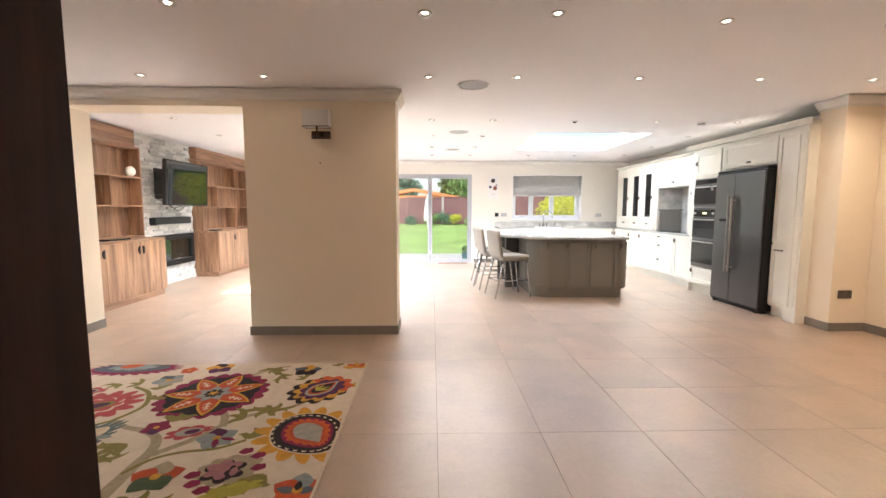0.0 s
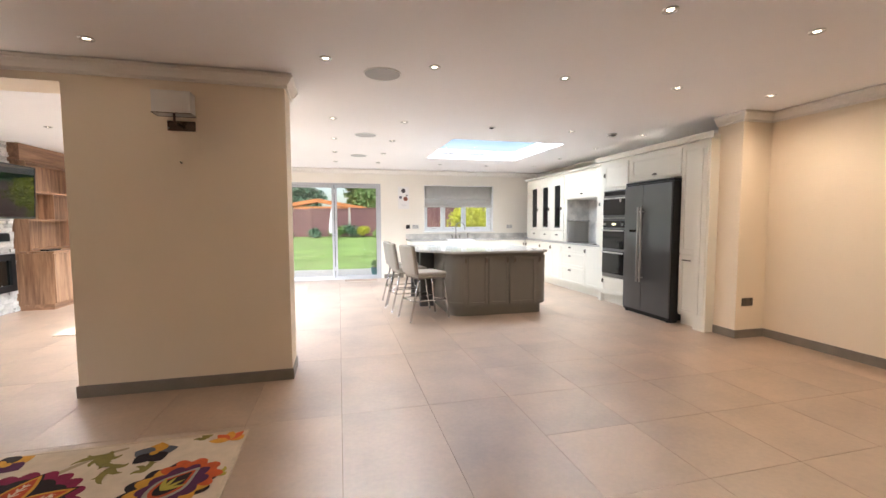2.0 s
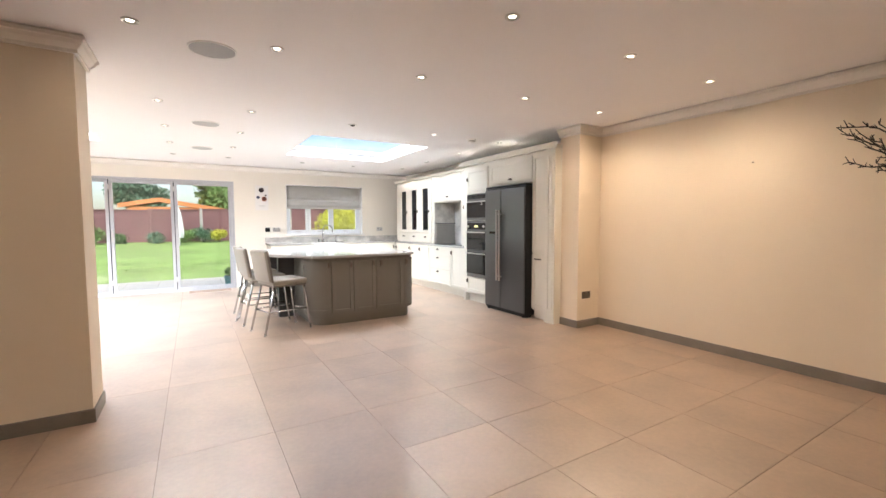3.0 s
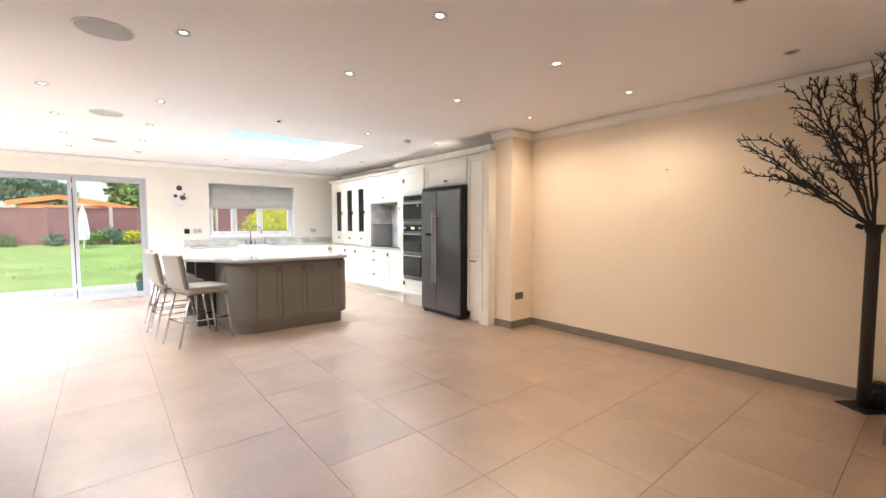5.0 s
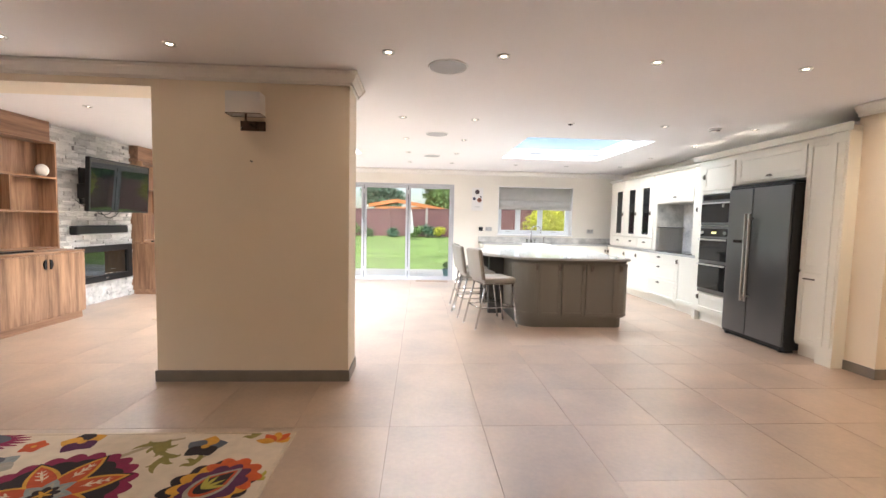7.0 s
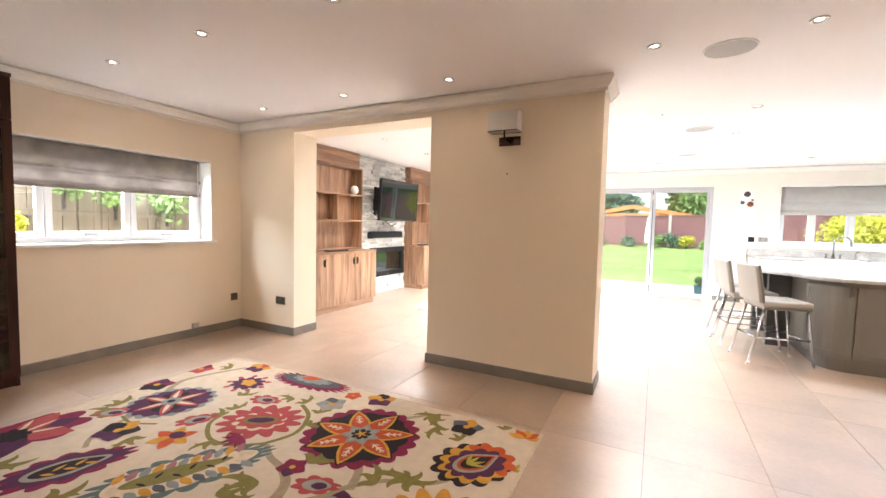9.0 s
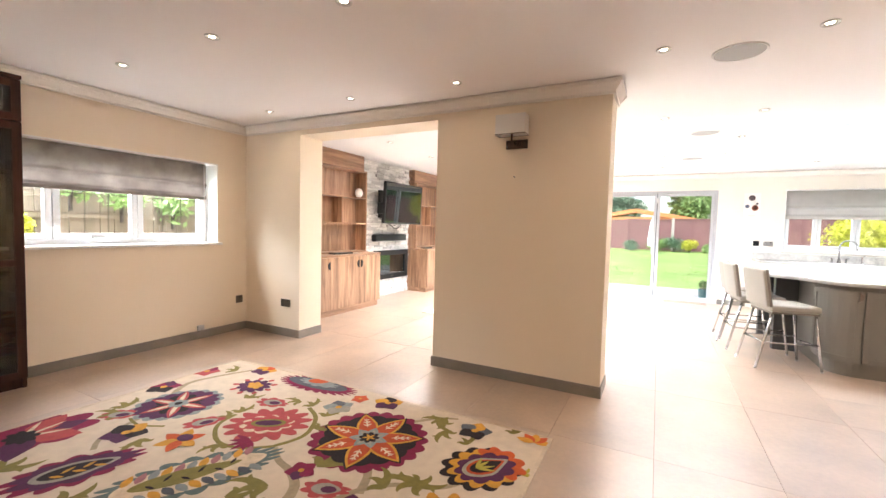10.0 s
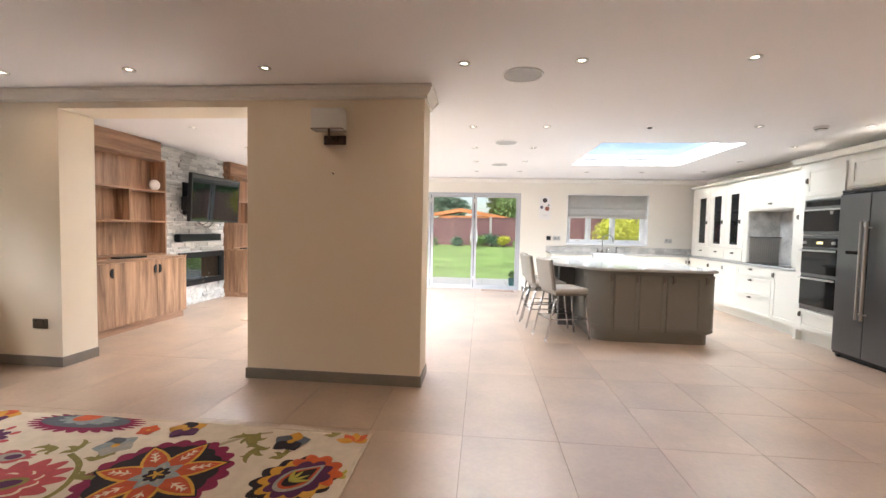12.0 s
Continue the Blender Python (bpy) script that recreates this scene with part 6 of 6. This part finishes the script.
# long feathered leaf
begin("feathered_leaf")
hx, hy = -1.9, 2.24
blob("teal", hx, hy, 0.40, 0.17, 62, 2, 22, 0.22, 132, 0.25)
blob("cream", hx, hy, 0.345, 0.135, 62, 3, 0, 0, 40, 0.35)
for k in range(11):
    t = -0.3 + 0.055 * k
    for sg, col in ((1, ("gold", "mauve", "bluegrey")), (-1, ("slate", "bluegrey", "gold"))):
        an = radians(62)
        x, y = hx + t * math.cos(an) - sg * 0.05 * math.sin(an), hy + t * math.sin(an) + sg * 0.05 * math.cos(an)
        petal(col[k % 3], x, y, 0.1, 0.045, 62 + sg * 65, 4)
blob("olive", hx - 0.02, hy - 0.02, 0.25, 0.065, 62, 5, 0, 0, 30, 0.5)
for k in range(6):
    petal("black", hx - 0.1 + 0.035 * k, hy - 0.18 + 0.065 * k, 0.06, 0.018, 62 + (50 if k % 2 else -50), 6)
# purple bud at the left
begin("bud")
ix, iy = -2.45, 1.97
blob("magenta", ix, iy, 0.27, 0.15, 68, 2, 14, 0.25, 90, 0.3)
blob("plum", ix, iy + 0.01, 0.245, 0.125, 68, 3, 10, 0.2, 60, 0.4)
blob("grey", ix, iy, 0.18, 0.085, 68, 4, 0, 0, 30, 0.5)
blob("black", ix, iy, 0.15, 0.06, 68, 5, 0, 0, 30, 0.5)
for k in range(5):
    petal("gold", ix - 0.03 + 0.015 * k, iy - 0.1 + 0.04 * k, 0.07, 0.022, 68 + (35 if k % 2 else -35), 6)
# large pink lily at the left edge
begin("lily")
nx_, ny_ = -3.1, 2.02
blob("magenta", nx_, ny_, 0.27, 0.21, 80, 2, 8, 0.3, 60)
for a, col in ((80, "plum"), (40, "pink"), (120, "pink"), (200, "magenta"), (330, "plum")):
    petal(col, nx_, ny_ - 0.05, 0.3, 0.16, a, 3)
for a in (60, 100, 140):
    petal("cream", nx_, ny_ - 0.05, 0.22, 0.025, a, 4)
blob("black", nx_, ny_ - 0.06, 0.09, 0.07, 0, 5, 8, 0.3, 48)
# flower with gold heart near the far edge
begin("flower")
blob("plum", -2.64, 3.17, 0.125, 0.11, 0, 2, 10, 0.3, 60)
blob("gold", -2.64, 3.18, 0.05, 0.07, 70, 3, 5, 0.3, 30)
for k in range(9):
    a = 40 * k
    blob("pink", -2.64 + 0.155 * math.cos(radians(a)), 3.17 + 0.145 * math.sin(radians(a)), 0.028, 0.02, a, 2, n=10)
# small blossoms
pansy(-0.84, 3.385, 1.0, 0, "slate", "gold", "black")
pansy(-1.55, 3.445, 1.0, 20, "gold", "black", "plum")
pansy(-1.81, 3.21, 1.0, 45, "bluegrey", "slate", "grey")
pansy(-2.66, 2.29, 1.15, 10, "black", "gold", "plum")
pansy(-3.2, 2.8, 1.1, 30, "magenta", "plum", "black")
pansy(-3.25, 3.18, 1.0, 10, "pink", "magenta", "pink")
pansy(-2.86, 3.45, 1.0, 0, "gold", "orange", "plum")
pansy(-1.05, 2.41, 1.0, 25, "bluegrey", "plum", "bluegrey")
begin("pansy_petal")
petal("magenta", -1.05, 2.40, 0.09, 0.035, 290, 4)
petal("magenta", -1.03, 2.41, 0.10, 0.03, 345, 4)
pansy(-1.17, 2.075, 1.1, 8, "rust", "stem", "green")
pansy(-0.465, 1.965, 1.1, 0, "rust", "bluegrey", "orange")
begin("pansy_heart")
petal("black", -0.465, 1.96, 0.07, 0.035, 95, 5)
petal("slate", -0.47, 1.955, 0.10, 0.05, 165, 4)
petal("slate", -0.46, 1.955, 0.08, 0.05, 15, 4)
pansy(-1.77, 3.4, 0.6, 0, "orange", "orange", "rust")
pansy(-1.46, 2.53, 0.75, 200, "magenta", "plum", "magenta")
begin("flower")
for k in range(6):
    petal("orange" if k % 2 else "gold", -2.3, 2.4, 0.135, 0.075, 60 * k, 3)
blob("plum", -2.3, 2.43, 0.05, 0.04, 0, 4)
for x, y, a in ((-1.24, 2.48, 20), (-2.39, 2.61, 60), (-2.26, 3.03, 10), (-2.95, 2.4, 40)):
    begin("bud")
    blob("pink", x, y, 0.115, 0.07, a, 2, 8, 0.3, 48, 0.4)
    blob("grey", x, y, 0.075, 0.045, a, 3, 0, 0, 20, 0.4)
    blob("plum", x + 0.015, y, 0.04, 0.026, a, 4)
# flower with berries
begin("flower")
blob("stem", -0.85, 2.125, 0.15, 0.115, 20, 2, 11, 0.16, 66)
blob("lime", -0.76, 1.975, 0.12, 0.045, 22, 2, 7, 0.35, 50)
blob("black", -0.865, 2.11, 0.088, 0.078, 10, 3, 6, 0.45, 60)
blob("mauve", -0.875, 2.125, 0.076, 0.068, 10, 4, 6, 0.4, 60)
blob("black", -0.82, 2.10, 0.03, 0.05, 10, 5, 5, 0.4, 40)
blob("mauve", -0.815, 2.105, 0.018, 0.034, 10, 6)
for x, y in ((-0.83, 2.28), (-0.75, 2.24), (-0.71, 2.14), (-1.0, 2.085), (-0.965, 2.02), (-0.90, 1.975)):
    blob("magenta", x, y, 0.035, 0.028, 20, 3, 5, 0.2, 20)
# stems and leaves
stem("stem", [(-1.33, 1.45), (-1.31, 1.8), (-1.32, 1.97), (-1.33, 2.17), (-1.335, 2.30), (-1.39, 2.42), (-1.51, 2.50), (-1.64, 2.54), (-1.76, 2.62)], 0.085, 1, 0.03)
stem("stem", [(-1.33, 2.24), (-1.22, 2.35), (-1.15, 2.44), (-1.09, 2.56), (-0.96, 2.68), (-0.77, 2.76), (-0.68, 2.86)], 0.05, 1, 0.025)
stem("stem", [(-1.08, 2.53), (-1.13, 2.66), (-1.2, 2.75)], 0.045, 1)
stem("olive", [(-1.35, 2.10), (-1.28, 2.22), (-1.16, 2.28), (-1.0, 2.31), (-0.88, 2.39)], 0.025, 1)
stem("stem", [(-1.9, 1.45), (-2.0, 1.8), (-2.05, 1.95)], 0.06, 1, 0.03)
stem("stem", [(-3.0, 2.75), (-3.12, 2.95), (-3.05, 3.2), (-2.95, 3.4)], 0.045, 1, 0.03)
stem("stem", [(-1.25, 3.28), (-1.12, 3.42), (-1.0, 3.48)], 0.035, 1, 0.02)
stem("stem", [(-2.8, 2.45), (-2.72, 2.2), (-2.6, 2.1)], 0.03, 1)
stem("olive", [(-2.55, 2.45), (-2.7, 2.38), (-2.85, 2.4)], 0.02, 1)
for x, y, a, s in ((-0.85, 2.75, 200, 1.2), (-0.9, 2.72, 30, 1.0), (-1.0, 2.62, 130, 1), (-1.5, 2.35, 200, 1.2), (-1.42, 2.6, 60, 1.2), (-1.5, 2.75, 80, 1), (-1.05, 3.42, 200, 1), (-1.12, 3.4, 330, 1),
                   (-1.0, 3.3, 280, 0.9), (-0.62, 3.47, 80, 0.7), (-0.88, 2.4, 60, 1), (-0.66, 2.08, 220, 1.2), (-0.75, 1.9, 160, 1), (-2.1, 3.14, 190, 0.8), (-2.5, 2.98, 60, 0.8), (-2.95, 2.4, 200, 1.1), (-3.05, 2.45, 130, 1),
                   (-3.05, 3.3, 150, 0.9), (-2.5, 2.3, 300, 0.9), (-1.6, 2.2, 30, 1.0), (-1.55, 2.05, 330, 1.1), (-1.2, 1.85, 30, 1.2), (-1.5, 1.8, 160, 1.2), (-2.2, 1.75, 100, 1.2), (-2.8, 1.75, 60, 1.2)):
    sprig(x, y, a, s)
pansy(-1.65, 1.9, 1.6, 10, "magenta", "plum", "pink")
pansy(-2.15, 1.6, 1.5, 50, "orange", "gold", "rust")
pansy(-0.85, 1.62, 1.6, 20, "plum", "magenta", "black")
pansy(-2.9, 1.6, 1.5, 0, "gold", "magenta", "orange")
RUG_EDGE = mat("cream_rug_binding", (0.56, 0.47, 0.37), 0.95, vary=0.12, scale=40, fine=300, bump=0.6)
for a, b, c, d in ((RUG[1] - 0.02, RUG[1] + 0.004, RUG[2], RUG[3]), (RUG[0] - 0.004, RUG[0] + 0.02, RUG[2], RUG[3]), (RUG[0] + 0.0205, RUG[1] - 0.0205, RUG[3] - 0.018, RUG[3] + 0.004)):
    part("binding", box(a, b, c, d, 0.0008, 0.0135, 0.004), RUG_EDGE, rug, "stitched cream edge binding")
import itertools
step = itertools.count()
for (name, _), patches in PATCHES.items():
    bm = bmesh.new()
    used = []
    for colour, layer, pts in patches:
        z = 0.0112 + 0.0007 * layer + 0.000016 * (next(step) % 42)
        if colour not in used:
            used.append(colour)
        try:
            f = bm.faces.new([bm.verts.new((x, y, z)) for x, y in pts])
        except ValueError:
            continue
        f.normal_update()
        if f.normal.z < 0:
            f.normal_flip()
        f.material_index = used.index(colour)
    bmesh.ops.remove_doubles(bm, verts=bm.verts, dist=0.00005)
    ob = part(name, bm, W[used[0]], rug)
    for colour in used[1:]:
        ob.data.materials.append(W[colour])

# ---- floor tiles ----
floor = bpy.data.objects["floor"]
TXW, TYW, X0, Y0 = 0.597, 0.585, 0.176, 2.452
short = mesh_of("tile", box(0, TXW - 0.003, 0, TYW - 0.003, -0.0039, 0.0), TILE)
long_ = mesh_of("tile", box(0, TXW - 0.003, 0, 2 * TYW - 0.003, -0.0039, 0.0), TILE)
for i in range(-9, 9):
    x = X0 + i * TXW
    big = i < 2
    step = 2 * TYW if big else TYW
    y = Y0 - (3 if big else 6) * step
    while y < BY + 0.1:
        o = new("tile", long_ if big else short)
        o.parent = floor
        o.location = (x + 0.0015, y + 0.0015, 0)
        y += step

# ---- split-face stone wall ----
random.seed(3)
stone = structure("wall_stone", box(-4.44, -4.405, 6.57, 8.16, 0, CEIL - 0.003), GROUT, "pale split-face stone cladding behind the television")
z = 0.004
protos = []
for k in range(14):
    bm = bmesh.new()
    bmesh.ops.create_grid(bm, x_segments=4, y_segments=2, size=0.5)
    for v in bm.verts:
        v.co.z = 0.5 + 0.35 * random.random()
    r = bmesh.ops.extrude_face_region(bm, geom=bm.faces[:])
    for v in r["geom"]:
        if isinstance(v, bmesh.types.BMVert):
            v.co.z = 0
    bmesh.ops.recalc_face_normals(bm, faces=bm.faces)
    protos.append(mesh_of("stone_slip", bm, STONE))
turn = Matrix(((0, 0, 1), (1, 0, 0), (0, 1, 0))).to_4x4()
rest = bmesh.new()
while z < CEIL - 0.02:
    h = min(random.choice((0.028, 0.036, 0.045, 0.058)), CEIL - 0.005 - z)
    y = 6.575
    while y < 8.15:
        w = min(random.uniform(0.10, 0.34), 8.155 - y)
        if w < 0.03:
            break
        m = Matrix.Translation((-4.405, y + w / 2, z + h / 2)) @ turn @ Matrix.Diagonal((w - 0.002, h - 0.002, random.uniform(0.012, 0.055), 1))
        if z > 0.7:
            o = new("stone_slip", random.choice(protos))
            o.parent = stone
            o.matrix_basis = m
        else:
            me = random.choice(protos).copy()
            me.transform(m)
            rest.from_mesh(me)
            bpy.data.meshes.remove(me)
        y += w
    z += h
low = part("stone_slips", rest, STONE, stone)
low["kind"] = "stuff"
